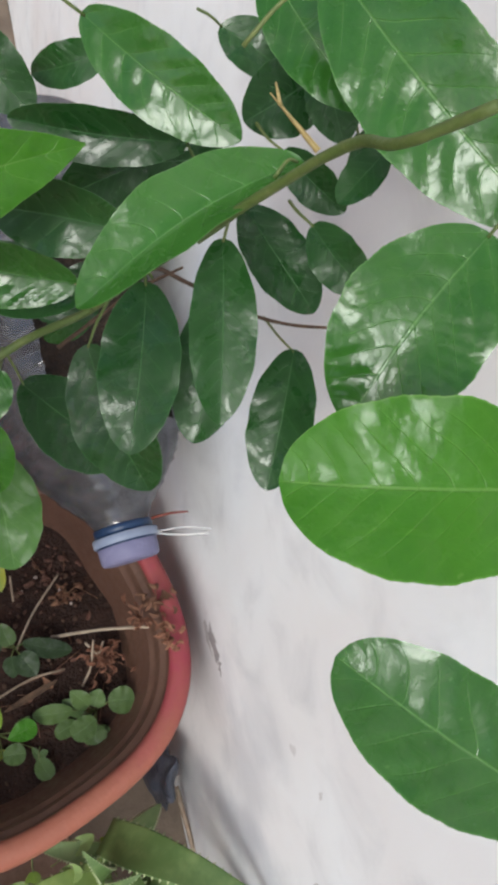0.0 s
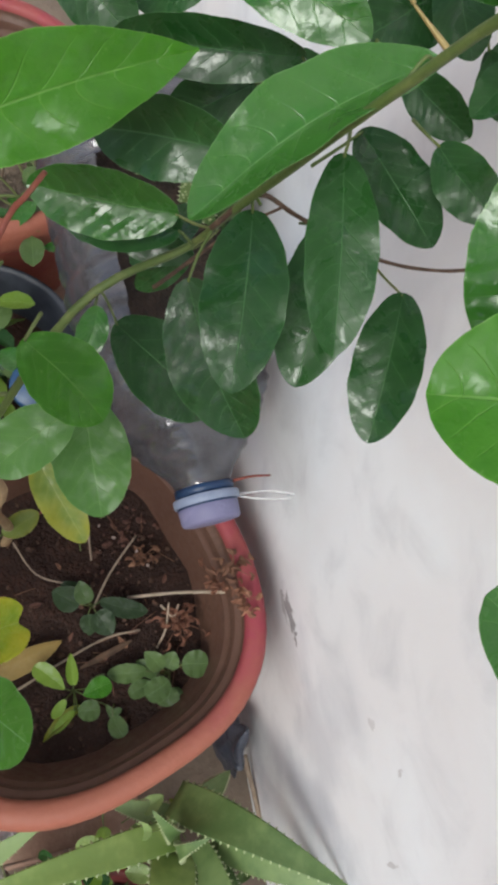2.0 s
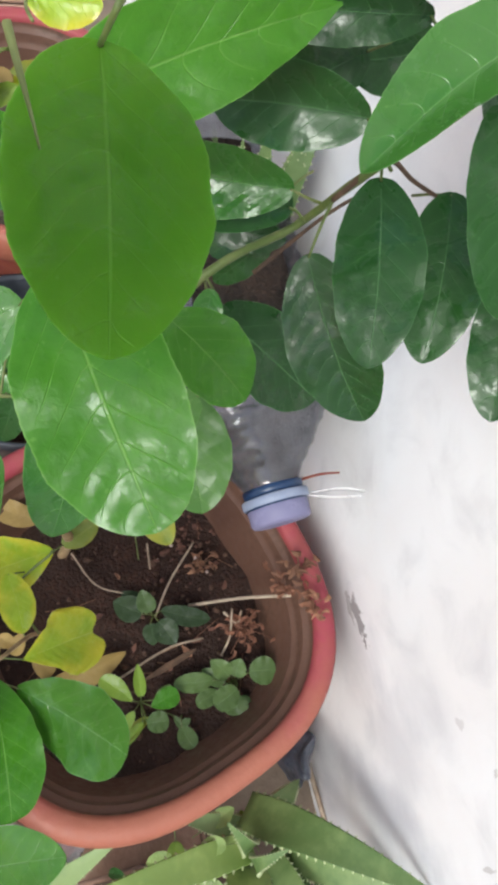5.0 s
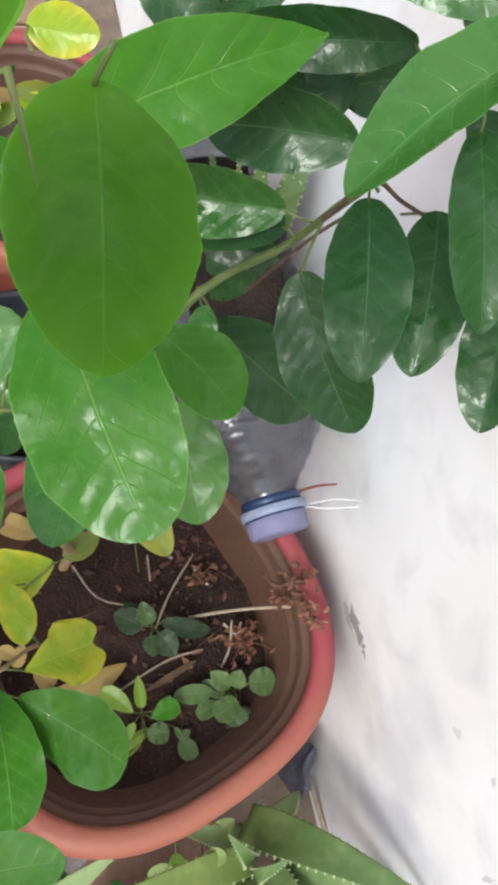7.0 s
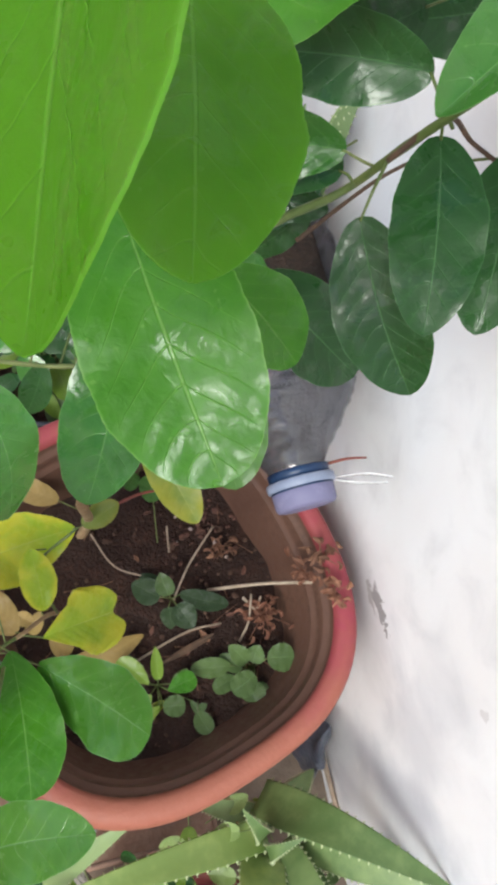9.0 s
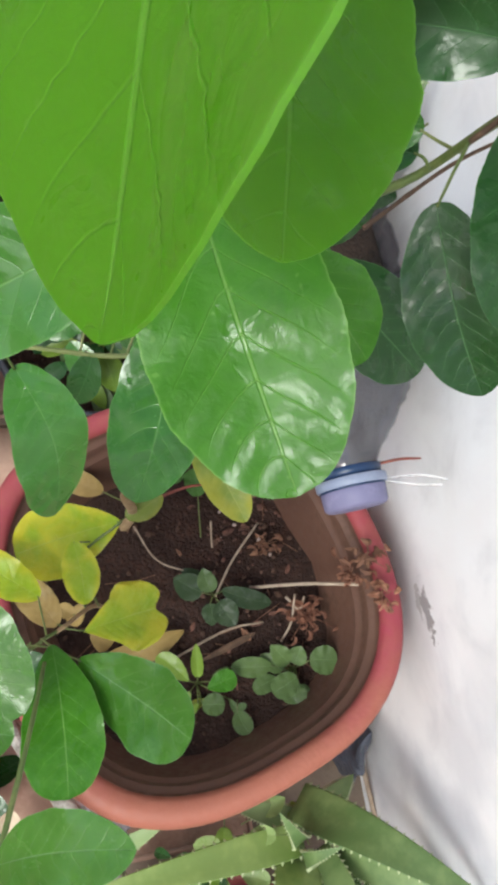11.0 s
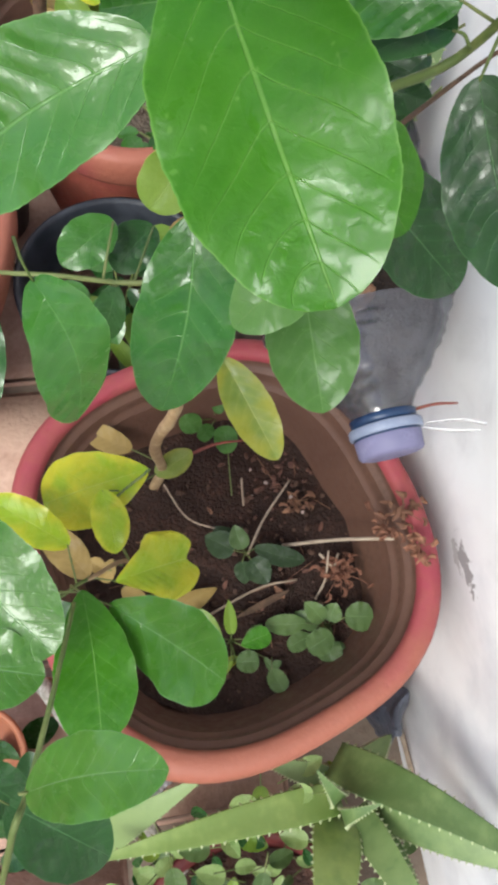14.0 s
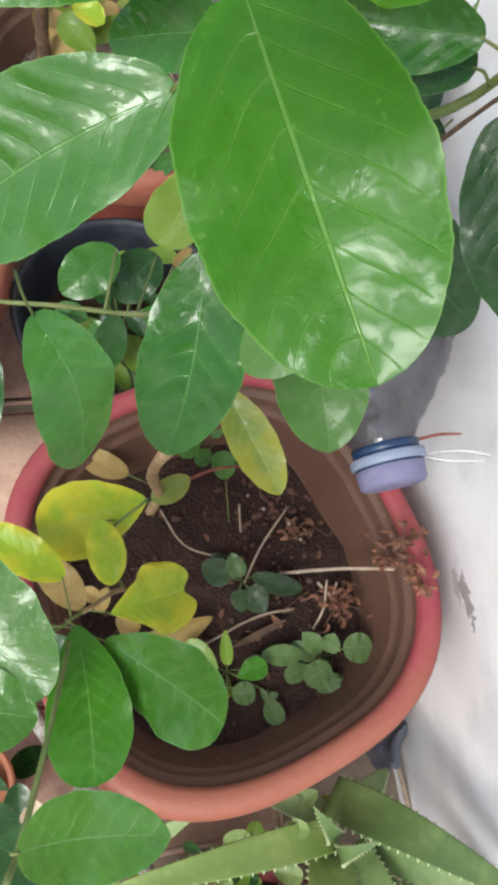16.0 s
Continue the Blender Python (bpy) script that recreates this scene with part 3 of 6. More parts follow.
stem(citrus, "trunk", BARK, [(-0.0260, 0.1430, 0.1080), (-0.0214, 0.1433, 0.1335), (-0.0271, 0.1353, 0.1854), (-0.0226, 0.1194, 0.2552), (-0.0279, 0.1037, 0.3148)], 0.0028, 0.0022, "tan woody trunk")
leaf(citrus, MID, (0.0506, 0.1025, 0.4663), (0.0103, 0.0851, 0.4488), 0.0149, (-0.37, -0.02, 0.93), "oval", 0.08, 0.5, to=(0.0446, 0.0990, 0.4651))
leaf(citrus, DARK, (0.0406, 0.1003, 0.4482), (0.0361, 0.0690, 0.4327), 0.0129, (-0.32, -0.69, 0.65), "oval", 0.05, 0.12, to=(0.0438, 0.1064, 0.4473))
leaf(citrus, DARK, (0.0541, 0.1135, 0.4145), (0.0436, 0.0822, 0.3967), 0.0178, (-0.51, -0.63, 0.59), "oval", 0.06, 0.12, to=(0.0520, 0.1221, 0.4045))
leaf(citrus, DARK, (0.0563, 0.1224, 0.4332), (0.0694, 0.0982, 0.4255), 0.0152, (-0.02, -0.68, 0.73), "oval", 0.06, 0.12, to=(0.0431, 0.1129, 0.4322))
leaf(citrus, DARK, (0.0647, 0.1083, 0.4432), (0.0732, 0.0915, 0.4413), 0.0111, (-0.79, -0.22, 0.57), "oval", 0.06, 0.12, to=(0.0620, 0.1158, 0.4422))
leaf(citrus, DARK, (0.0766, 0.1045, 0.4001), (0.0656, 0.0730, 0.3820), 0.0178, (-0.67, -0.52, 0.53), "oval", 0.06, 0.12, to=(0.0762, 0.1216, 0.3907))
leaf(citrus, DARK, (0.0333, 0.1110, 0.4215), (0.0251, 0.0765, 0.4068), 0.0179, (-0.42, -0.50, 0.75), "oval", 0.06, 0.1, to=(0.0341, 0.1150, 0.4230))
leaf(citrus, DARK, (0.0216, 0.1068, 0.4043), (0.0358, 0.0787, 0.3785), 0.0199, (-0.45, -0.73, 0.52), "oval", 0.06, 0.12, to=(0.0279, 0.1155, 0.4104))
leaf(citrus, DARK, (0.0098, 0.1159, 0.3733), (0.0394, 0.1008, 0.3490), 0.0227, (0.25, -0.72, 0.65), "oval", 0.06, 0.12, to=(0.0056, 0.1227, 0.3807))
leaf(citrus, MID, (0.0038, 0.1099, 0.3899), (-0.0007, 0.0994, 0.3838), 0.0073, (-0.37, -0.86, 0.36), "oval", 0.06, 0.12, to=(0.0046, 0.1166, 0.3843))
leaf(citrus, DARK, (0.0441, 0.1329, 0.4407), (0.0082, 0.1463, 0.4327), 0.0121, (0.09, -0.88, 0.46), "oval", 0.08, 0.25, to=(0.0488, 0.1184, 0.4328))
leaf(citrus, DARK, (0.0299, 0.1175, 0.4299), (0.0028, 0.1317, 0.4218), 0.0162, (-0.62, -0.66, 0.41), "oval", 0.06, 0.25, to=(0.0339, 0.1098, 0.4244))
leaf(citrus, MID, (0.0217, 0.1216, 0.4075), (-0.0100, 0.1353, 0.4013), 0.0156, (-0.57, -0.65, 0.49), "oval", 0.06, 0.3, to=(0.0324, 0.1224, 0.4015))
leaf(citrus, DARK, (0.0638, 0.1532, 0.4195), (0.0422, 0.1563, 0.4125), 0.0176, (-0.07, -0.74, 0.67), "oval", 0.06, 0.12, to=(0.0732, 0.1534, 0.4207))
leaf(citrus, MID, (0.0182, 0.1360, 0.4654), (0.0421, 0.1097, 0.4631), 0.0141, (-0.41, -0.75, 0.51), "oval", 0.06, 0.12, to=(0.0120, 0.1408, 0.4675))
leaf(citrus, MID, (0.0678, 0.0733, 0.4808), (0.0464, 0.0546, 0.4578), 0.0242, (-0.52, -0.39, 0.76), "oval", 0.06, 0.12, to=(0.0730, 0.0773, 0.4856))
leaf(citrus, BRIGHT, (0.0577, 0.0305, 0.4839), (0.0239, 0.0405, 0.4740), 0.0222, (-0.48, -0.26, 0.84), "broad", 0.1, 0.12, to=(0.0565, 0.0312, 0.4833))
leaf(citrus, MID, (0.0537, -0.0050, 0.4646), (0.0276, 0.0197, 0.4675), 0.0172, (-0.47, -0.04, 0.88), "broad", 0.06, 0.12, to=(0.0567, -0.0002, 0.4683))
leaf(citrus, MID, (0.0501, 0.1384, 0.4780), (0.0636, 0.1098, 0.4715), 0.0142, (-0.53, -0.55, 0.64), "oval", 0.06, 0.12, to=(0.0467, 0.1454, 0.4811))
leaf(citrus, MID, (0.0520, 0.1208, 0.4898), (0.0783, 0.0745, 0.4814), 0.0224, (-0.63, -0.52, 0.58), "oval", 0.06, 0.12, to=(0.0390, 0.1146, 0.4778))
leaf(citrus, BRIGHT, (-0.0294, 0.1140, 0.4340), (0.0184, 0.1219, 0.4493), 0.0191, (0.10, -0.81, 0.58), "pointed", 0.06, 0.12, to=(-0.0227, 0.1222, 0.4299))
leaf(citrus, YOUNG, (-0.0292, 0.0770, 0.4740), (-0.0324, 0.0474, 0.4649), 0.0194, (0.08, -0.57, 0.82), "oval", 0.05, 0.05, to=(-0.0275, 0.0760, 0.4790))
leaf(citrus, YOUNG, (-0.0368, 0.0561, 0.5072), (-0.0460, 0.0281, 0.4866), 0.0315, (-0.57, 0.42, 0.60), "oval", 0.05, 0.1, to=(-0.0358, 0.0585, 0.5095))
leaf(citrus, YELLOW, (-0.0292, 0.1610, 0.4211), (-0.0148, 0.1556, 0.4235), 0.0107, (-0.35, -0.74, 0.58), "oval", 0.06, 0.12, to=(-0.0297, 0.1426, 0.4288))
leaf(citrus, BRIGHT, (-0.0855, 0.1340, 0.4079), (-0.0298, 0.1272, 0.4150), 0.0173, (-0.21, -0.78, 0.59), "oval", 0.06, 0.12, to=(-0.0956, 0.1353, 0.4061))
leaf(citrus, DARK, (0.0697, 0.1371, 0.4362), (0.0818, 0.1208, 0.4338), 0.0107, (-0.70, -0.60, 0.38), "oval", 0.06, 0.12, to=(0.0642, 0.1442, 0.4376))
leaf(citrus, DARK, (0.0929, 0.1384, 0.4458), (0.0831, 0.1275, 0.4372), 0.0069, (-0.09, -0.73, 0.68), "oval", 0.06, 0.12, to=(0.0975, 0.1433, 0.4517))
leaf(citrus, DARK, (0.0808, 0.1520, 0.4471), (0.0616, 0.1453, 0.4367), 0.0177, (0.00, -0.66, 0.75), "oval", 0.06, 0.12, to=(0.0913, 0.1551, 0.4498))
leaf(citrus, DARK, (0.0438, 0.1643, 0.3614), (0.0236, 0.1607, 0.3390), 0.0144, (-0.50, -0.43, 0.75), "oval", 0.06, 0.12, to=(0.0514, 0.1667, 0.3679))
leaf(citrus, DARK, (0.0428, 0.1613, 0.3450), (0.0272, 0.1606, 0.3251), 0.0111, (-0.25, -0.85, 0.46), "oval", 0.06, 0.12, to=(0.0504, 0.1629, 0.3521))
leaf(citrus, DARK, (0.0135, 0.1551, 0.3647), (0.0362, 0.1414, 0.3672), 0.0115, (-0.45, -0.70, 0.56), "oval", 0.06, 0.12, to=(0.0048, 0.1600, 0.3641))
leaf(citrus, DARK, (0.0428, 0.1961, 0.4139), (0.0239, 0.2031, 0.3989), 0.0122, (-0.52, -0.64, 0.56), "oval", 0.06, 0.12, to=(0.0508, 0.1943, 0.4193))
leaf(citrus, DARK, (0.0759, 0.1128, 0.4603), (0.0653, 0.1052, 0.4528), 0.0080, (-0.49, -0.31, 0.81), "oval", 0.06, 0.12, to=(0.0825, 0.1170, 0.4659))
leaf(citrus, DARK, (0.0021, 0.2025, 0.4154), (0.0212, 0.1831, 0.4025), 0.0174, (-0.35, -0.68, 0.64), "oval", 0.06, 0.12, to=(-0.0038, 0.2091, 0.4192))
leaf(citrus, DARK, (0.0415, 0.1464, 0.4228), (0.0219, 0.1464, 0.4097), 0.0144, (-0.23, -0.82, 0.51), "oval", 0.06, 0.12, to=(0.0496, 0.1470, 0.4275))
leaf(citrus, DARK, (0.0238, 0.1230, 0.4002), (-0.0036, 0.1415, 0.3924), 0.0183, (-0.40, -0.34, 0.85), "oval", 0.06, 0.12, to=(0.0261, 0.1200, 0.3990))
leaf(citrus, BRIGHT, (-0.0346, 0.0686, 0.4509), (-0.0268, 0.0390, 0.4403), 0.0192, (-0.33, -0.51, 0.80), "broad", 0.06, 0.08, to=(-0.0321, 0.0852, 0.4356))
leaf(citrus, MID, (-0.0380, 0.0753, 0.4357), (-0.0651, 0.0751, 0.4142), 0.0166, (-0.08, -0.56, 0.82), "broad", 0.08, 0.16, to=(-0.0313, 0.0810, 0.4393))
leaf(citrus, MID, (-0.0262, 0.1024, 0.3757), (-0.0365, 0.0658, 0.3668), 0.0204, (-0.35, -0.80, 0.49), "oval", -0.13, 0.08, to=(-0.0251, 0.1071, 0.3841))
leaf(citrus, MID, (-0.0590, 0.1017, 0.3591), (-0.0517, 0.0633, 0.3710), 0.0179, (-0.10, -0.76, 0.64), "oval", -0.12, 0.08, to=(-0.0617, 0.1074, 0.3656))
leaf(citrus, DARK, (-0.0758, 0.1188, 0.3307), (-0.0779, 0.0896, 0.3173), 0.0161, (-0.00, -0.83, 0.56), "oval", 0.06, 0.12, to=(-0.0741, 0.1287, 0.3264))
leaf(citrus, DARK, (-0.0674, 0.1080, 0.3784), (-0.0771, 0.0914, 0.3637), 0.0129, (0.01, -0.62, 0.79), "oval", 0.06, 0.12, to=(-0.0640, 0.1147, 0.3835))
leaf(citrus, MID, (-0.0193, 0.1346, 0.3974), (-0.0412, 0.1373, 0.3926), 0.0145, (-0.06, -0.54, 0.84), "oval", 0.12, 0.12, to=(-0.0113, 0.1345, 0.3980))
leaf(citrus, LIME, (-0.0209, 0.1264, 0.3749), (-0.0340, 0.1124, 0.3663), 0.0125, (-0.22, -0.62, 0.75), "obovate", 0.06, 0.12, to=(-0.0163, 0.1306, 0.3798))
leaf(citrus, DARK, (-0.0282, 0.1497, 0.3153), (-0.0407, 0.1395, 0.3085), 0.0141, (-0.09, -0.50, 0.86), "oval", 0.06, 0.12, to=(-0.0361, 0.1268, 0.3206))
leaf(citrus, MID, (-0.0398, 0.1459, 0.3226), (-0.0553, 0.1370, 0.3159), 0.0135, (-0.08, -0.55, 0.83), "oval", 0.06, 0.12, to=(-0.0443, 0.1272, 0.3219))
leaf(citrus, DARK, (-0.0405, 0.1357, 0.3068), (-0.0467, 0.1290, 0.2880), 0.0102, (-0.26, -0.76, 0.59), "oval", 0.06, 0.12, to=(-0.0427, 0.1280, 0.3207))
leaf(citrus, PALE, (0.0023, 0.1100, 0.3457), (0.0048, 0.0782, 0.3320), 0.0222, (-0.23, -0.41, 0.88), "oval", 0.06, 0.12, to=(-0.0010, 0.1178, 0.3503))
leaf(citrus, PALE, (-0.0047, 0.0836, 0.3898), (-0.0229, 0.0759, 0.3776), 0.0134, (-0.20, -0.46, 0.86), "oval", 0.06, 0.12, to=(0.0016, 0.0885, 0.3873))
leaf(citrus, OLIVE, (-0.0108, 0.1155, 0.2953), (0.0037, 0.0865, 0.2817), 0.0142, (-0.05, -0.72, 0.69), "oval", 0.06, 0.25, to=(-0.0215, 0.1166, 0.2953))
leaf(citrus, BRIGHT, (-0.0146, 0.0846, 0.4174), (-0.0010, 0.0723, 0.4072), 0.0145, (0.08, -0.50, 0.86), "oval", 0.06, 0.2, to=(-0.0109, 0.0903, 0.4169))
leaf(citrus, OCHRE, (-0.0254, 0.1387, 0.3242), (-0.0206, 0.1413, 0.3284), 0.0032, (-0.28, -0.62, 0.74), "oval", 0.06, 0.3, to=(-0.0319, 0.1243, 0.3244))
leaf(citrus, DARK, (0.0779, 0.1499, 0.4536), (0.0809, 0.1323, 0.4436), 0.0125, (-0.60, -0.45, 0.66), "oval", 0.06, 0.12, to=(0.0768, 0.1561, 0.4571))
leaf(citrus, DARK, (0.0579, 0.1647, 0.4466), (0.0721, 0.1542, 0.4440), 0.0120, (-0.20, -0.70, 0.68), "oval", 0.06, 0.12, to=(0.0529, 0.1684, 0.4475))
leaf(citrus, DARK, (0.0854, 0.1352, 0.4443), (0.0882, 0.1232, 0.4366), 0.0062, (-0.55, -0.50, 0.67), "oval", 0.06, 0.12, to=(0.0845, 0.1394, 0.4470))
leaf(citrus, DARK, (0.0996, 0.1449, 0.4482), (0.1062, 0.1284, 0.4435), 0.0085, (-0.70, -0.40, 0.60), "oval", 0.06, 0.12, to=(0.0973, 0.1506, 0.4499))
# end of citrus

# ---- yellowing shrub in the same pot ----
shrub = thing("young_shrub", (-0.035, 0.088, 0.108), "small yellowing shrub with rounded leaves rooted in the pot", "plant")
# leaves of shrub
stem(shrub, "stem", GREENWOOD, [(-0.0586, 0.0703, 0.2233), (-0.0761, 0.0621, 0.2362), (-0.1046, 0.0819, 0.2535)], 0.0007, 0.0005)
stem(shrub, "stem", GREENWOOD, [(-0.0424, 0.0927, 0.1554), (-0.0491, 0.0990, 0.2105), (-0.0328, 0.1072, 0.2303)], 0.0007, 0.0005)
stem(shrub, "stem", BARK, [(-0.0333, 0.0947, 0.0757), (-0.0422, 0.0943, 0.1488), (-0.0586, 0.0703, 0.2233)], 0.0014, 0.0008)
leaf(shrub, YELLOW, (-0.0328, 0.1104, 0.2217), (-0.0725, 0.1016, 0.2190), 0.0289, (0.00, -0.47, 0.88), "obovate", 0.02, 0.16, to=(-0.0321, 0.1106, 0.2209))
leaf(shrub, YELLOW, (-0.0508, 0.1026, 0.2258), (-0.0477, 0.0804, 0.2165), 0.0138, (-0.05, -0.37, 0.93), "oval", 0.06, 0.12, to=(-0.0405, 0.1059, 0.2120))
leaf(shrub, YELLOW, (-0.0493, 0.0722, 0.2070), (-0.0156, 0.0799, 0.2027), 0.0275, (0.12, -0.16, 0.98), "heart", 0.03, 0.12, to=(-0.0572, 0.0745, 0.2074))
leaf(shrub, OCHRE, (-0.0593, 0.0786, 0.1924), (-0.0756, 0.0986, 0.2003), 0.0139, (0.03, -0.29, 0.95), "oval", 0.15, 0.12, to=(-0.0558, 0.0781, 0.1946))
leaf(shrub, YELLOW, (-0.0640, 0.0834, 0.2236), (-0.0909, 0.1033, 0.2271), 0.0152, (-0.08, -0.20, 0.98), "oval", 0.06, 0.12, to=(-0.0626, 0.0709, 0.2156))
leaf(shrub, BRIGHT, (-0.0596, 0.0626, 0.2419), (-0.0567, 0.0149, 0.2480), 0.0265, (-0.18, -0.27, 0.95), "obovate", 0.06, 0.12, to=(-0.0691, 0.0654, 0.2311))
leaf(shrub, SHRUB, (-0.0511, 0.0561, 0.2451), (-0.0200, 0.0255, 0.2678), 0.0290, (0.05, -0.57, 0.82), "obovate", -0.03, 0.06, to=(-0.0637, 0.0670, 0.2313))
leaf(shrub, SHRUB, (-0.0991, 0.0816, 0.2799), (-0.0666, 0.0390, 0.2720), 0.0362, (-0.29, -0.16, 0.94), "oval", 0.06, 0.12, to=(-0.0984, 0.0736, 0.2822))
leaf(shrub, SHRUB, (-0.1019, 0.0410, 0.2706), (-0.0696, 0.0336, 0.2701), 0.0231, (-0.31, -0.00, 0.95), "oval", 0.06, 0.12, to=(-0.1114, 0.0434, 0.2677))
leaf(shrub, OCHRE, (-0.0356, 0.1569, 0.1318), (-0.0609, 0.1681, 0.1429), 0.0130, (0.14, -0.47, 0.87), "oval", 0.1, 0.12, to=(-0.0249, 0.1522, 0.1270))
leaf(shrub, OLIVE, (-0.0254, 0.1390, 0.1397), (-0.0065, 0.1468, 0.1466), 0.0129, (-0.23, -0.35, 0.91), "oval", 0.06, 0.12, to=(-0.0366, 0.1344, 0.1356))
leaf(shrub, DARK, (-0.0774, 0.0594, 0.2014), (-0.0637, 0.0643, 0.2063), 0.0126, (-0.27, -0.27, 0.92), "oval", 0.06, 0.12, to=(-0.0679, 0.0683, 0.2195))
leaf(shrub, OCHRE, (-0.0491, 0.0958, 0.1494), (-0.0558, 0.0886, 0.1394), 0.0077, (-0.40, -0.62, 0.67), "oval", 0.15, 0.4, to=(-0.0453, 0.0930, 0.1486))
leaf(shrub, OCHRE, (-0.0465, 0.0868, 0.1293), (-0.0379, 0.0797, 0.1168), 0.0099, (0.40, -0.64, 0.66), "oval", 0.15, 0.4, to=(-0.0410, 0.0967, 0.1314))
leaf(shrub, OCHRE, (-0.0406, 0.0844, 0.1072), (-0.0222, 0.0755, 0.1014), 0.0115, (0.13, -0.29, 0.95), "oval", 0.15, 0.3, to=(-0.0377, 0.0956, 0.1080))
leaf(shrub, OCHRE, (-0.0533, 0.0883, 0.1619), (-0.0604, 0.0931, 0.1626), 0.0069, (-0.09, -0.19, 0.98), "oval", 0.15, 0.4, to=(-0.0506, 0.0869, 0.1655))
# end of shrub

# ---- trailing twig beside the pot ----
twig = thing("trailing_twig", (-0.10, -0.06, 0.0), "thin green twig with oval leaves beside the pot", "plant")
# leaves of twig
stem(twig, "stem", GREENWOOD, [(-0.0605, 0.0524, 0.2716), (-0.0627, 0.0354, 0.2937), (-0.0666, 0.0192, 0.3024), (-0.0709, 0.0046, 0.3067), (-0.0762, -0.0060, 0.2982), (-0.1042, -0.0481, 0.1536), (-0.1067, -0.0631, -0.0381)], 0.0006, 0.0010)
leaf(twig, SHRUB, (-0.0691, 0.0053, 0.3213), (-0.0413, 0.0054, 0.3479), 0.0158, (-0.43, 0.05, 0.90), "oval", 0.06, 0.06, to=(-0.0697, 0.0051, 0.3183))
leaf(twig, DARK, (-0.0944, 0.0017, 0.1813), (-0.0599, -0.0227, 0.1661), 0.0311, (0.27, -0.11, 0.96), "oval", 0.06, 0.12, to=(-0.1033, 0.0079, 0.1852))
leaf(twig, DARK, (-0.1144, 0.0176, 0.1381), (-0.0956, -0.0021, 0.1221), 0.0214, (0.37, -0.28, 0.89), "oval", 0.06, 0.12, to=(-0.1215, 0.0250, 0.1441))
# end of twig

# ---- weeds and litter in the pot ----
def soil_at(x, y, lift=0.0):
    return Vector((x, y, 0.1125 + lift))


weeds = {}
for key, root, label in (
    ("a", (0.060, 0.064), "low weed with small round green leaves on the soil"),
    ("b", (0.014, 0.049), "weed seedling with lime and green leaves on the soil"),
    ("c", (0.022, 0.097), "dark weed with pointed leaves on the soil"),
    ("d", (0.008, 0.172), "pale-leaved weed at the back of the pot"),
):
    weeds[key] = thing("weed", soil_at(*root), label, "weed", "weeds in the pot")
weed_a, weed_b, weed_c, weed_d = weeds.values()
# leaves of weed_a
leaf(weed_a, WEED, (0.0598, 0.0593, 0.1280), (0.0740, 0.0572, 0.1280), 0.0145, (-0.03, -0.20, 0.98), "round", 0.06, 0.12, to=(0.0552, 0.0582, 0.1120))
leaf(weed_a, WEED, (0.0515, 0.0521, 0.1280), (0.0383, 0.0461, 0.1280), 0.0125, (0.01, -0.02, 1.00), "round", 0.06, 0.12, to=(0.0552, 0.0582, 0.1120))
leaf(weed_a, WEED, (0.0513, 0.0499, 0.1200), (0.0516, 0.0400, 0.1180), 0.0128, (-0.25, -0.20, 0.95), "round", 0.06, 0.12, to=(0.0552, 0.0582, 0.1120))
leaf(weed_a, WEED, (0.0502, 0.0595, 0.1220), (0.0414, 0.0692, 0.1260), 0.0099, (-0.04, -0.41, 0.91), "ovate", 0.06, 0.12, to=(0.0552, 0.0582, 0.1120))
leaf(weed_a, WEED, (0.0531, 0.0589, 0.1220), (0.0573, 0.0668, 0.1260), 0.0105, (-0.33, -0.28, 0.90), "ovate", 0.06, 0.12, to=(0.0552, 0.0582, 0.1120))
leaf(weed_a, WEED, (0.0420, 0.0601, 0.1180), (0.0212, 0.0621, 0.1180), 0.0105, (-0.02, -0.18, 0.98), "oval", 0.06, 0.12, to=(0.0552, 0.0582, 0.1120))
leaf(weed_a, WEED, (0.0439, 0.0536, 0.1160), (0.0315, 0.0498, 0.1150), 0.0093, (-0.05, -0.09, 0.99), "round", 0.06, 0.12, to=(0.0552, 0.0582, 0.1120))
leaf(weed_a, WEED, (0.0476, 0.0572, 0.1170), (0.0378, 0.0668, 0.1160), 0.0088, (-0.24, -0.15, 0.96), "ovate", 0.06, 0.12, to=(0.0552, 0.0582, 0.1120))
leaf(weed_a, WEED, (0.0530, 0.0481, 0.1170), (0.0592, 0.0412, 0.1160), 0.0088, (-0.14, -0.26, 0.95), "ovate", 0.06, 0.12, to=(0.0552, 0.0582, 0.1120))
# end of weed_a
# leaves of weed_b
leaf(weed_b, LIME, (0.0029, 0.0586, 0.1260), (0.0028, 0.0735, 0.1340), 0.0062, (-0.15, -0.47, 0.87), "ovate", 0.06, 0.4, to=(0.0037, 0.0579, 0.1120))
leaf(weed_b, LIME, (-0.0014, 0.0579, 0.1220), (-0.0156, 0.0718, 0.1240), 0.0102, (-0.07, -0.22, 0.97), "obovate", 0.06, 0.2, to=(0.0037, 0.0579, 0.1120))
leaf(weed_b, BRIGHT, (0.0075, 0.0533, 0.1220), (0.0221, 0.0569, 0.1240), 0.0108, (-0.10, -0.13, 0.99), "obovate", 0.06, 0.15, to=(0.0037, 0.0579, 0.1120))
leaf(weed_b, WEED, (0.0041, 0.0458, 0.1200), (0.0152, 0.0447, 0.1200), 0.0107, (-0.01, -0.14, 0.99), "round", 0.06, 0.12, to=(0.0037, 0.0579, 0.1120))
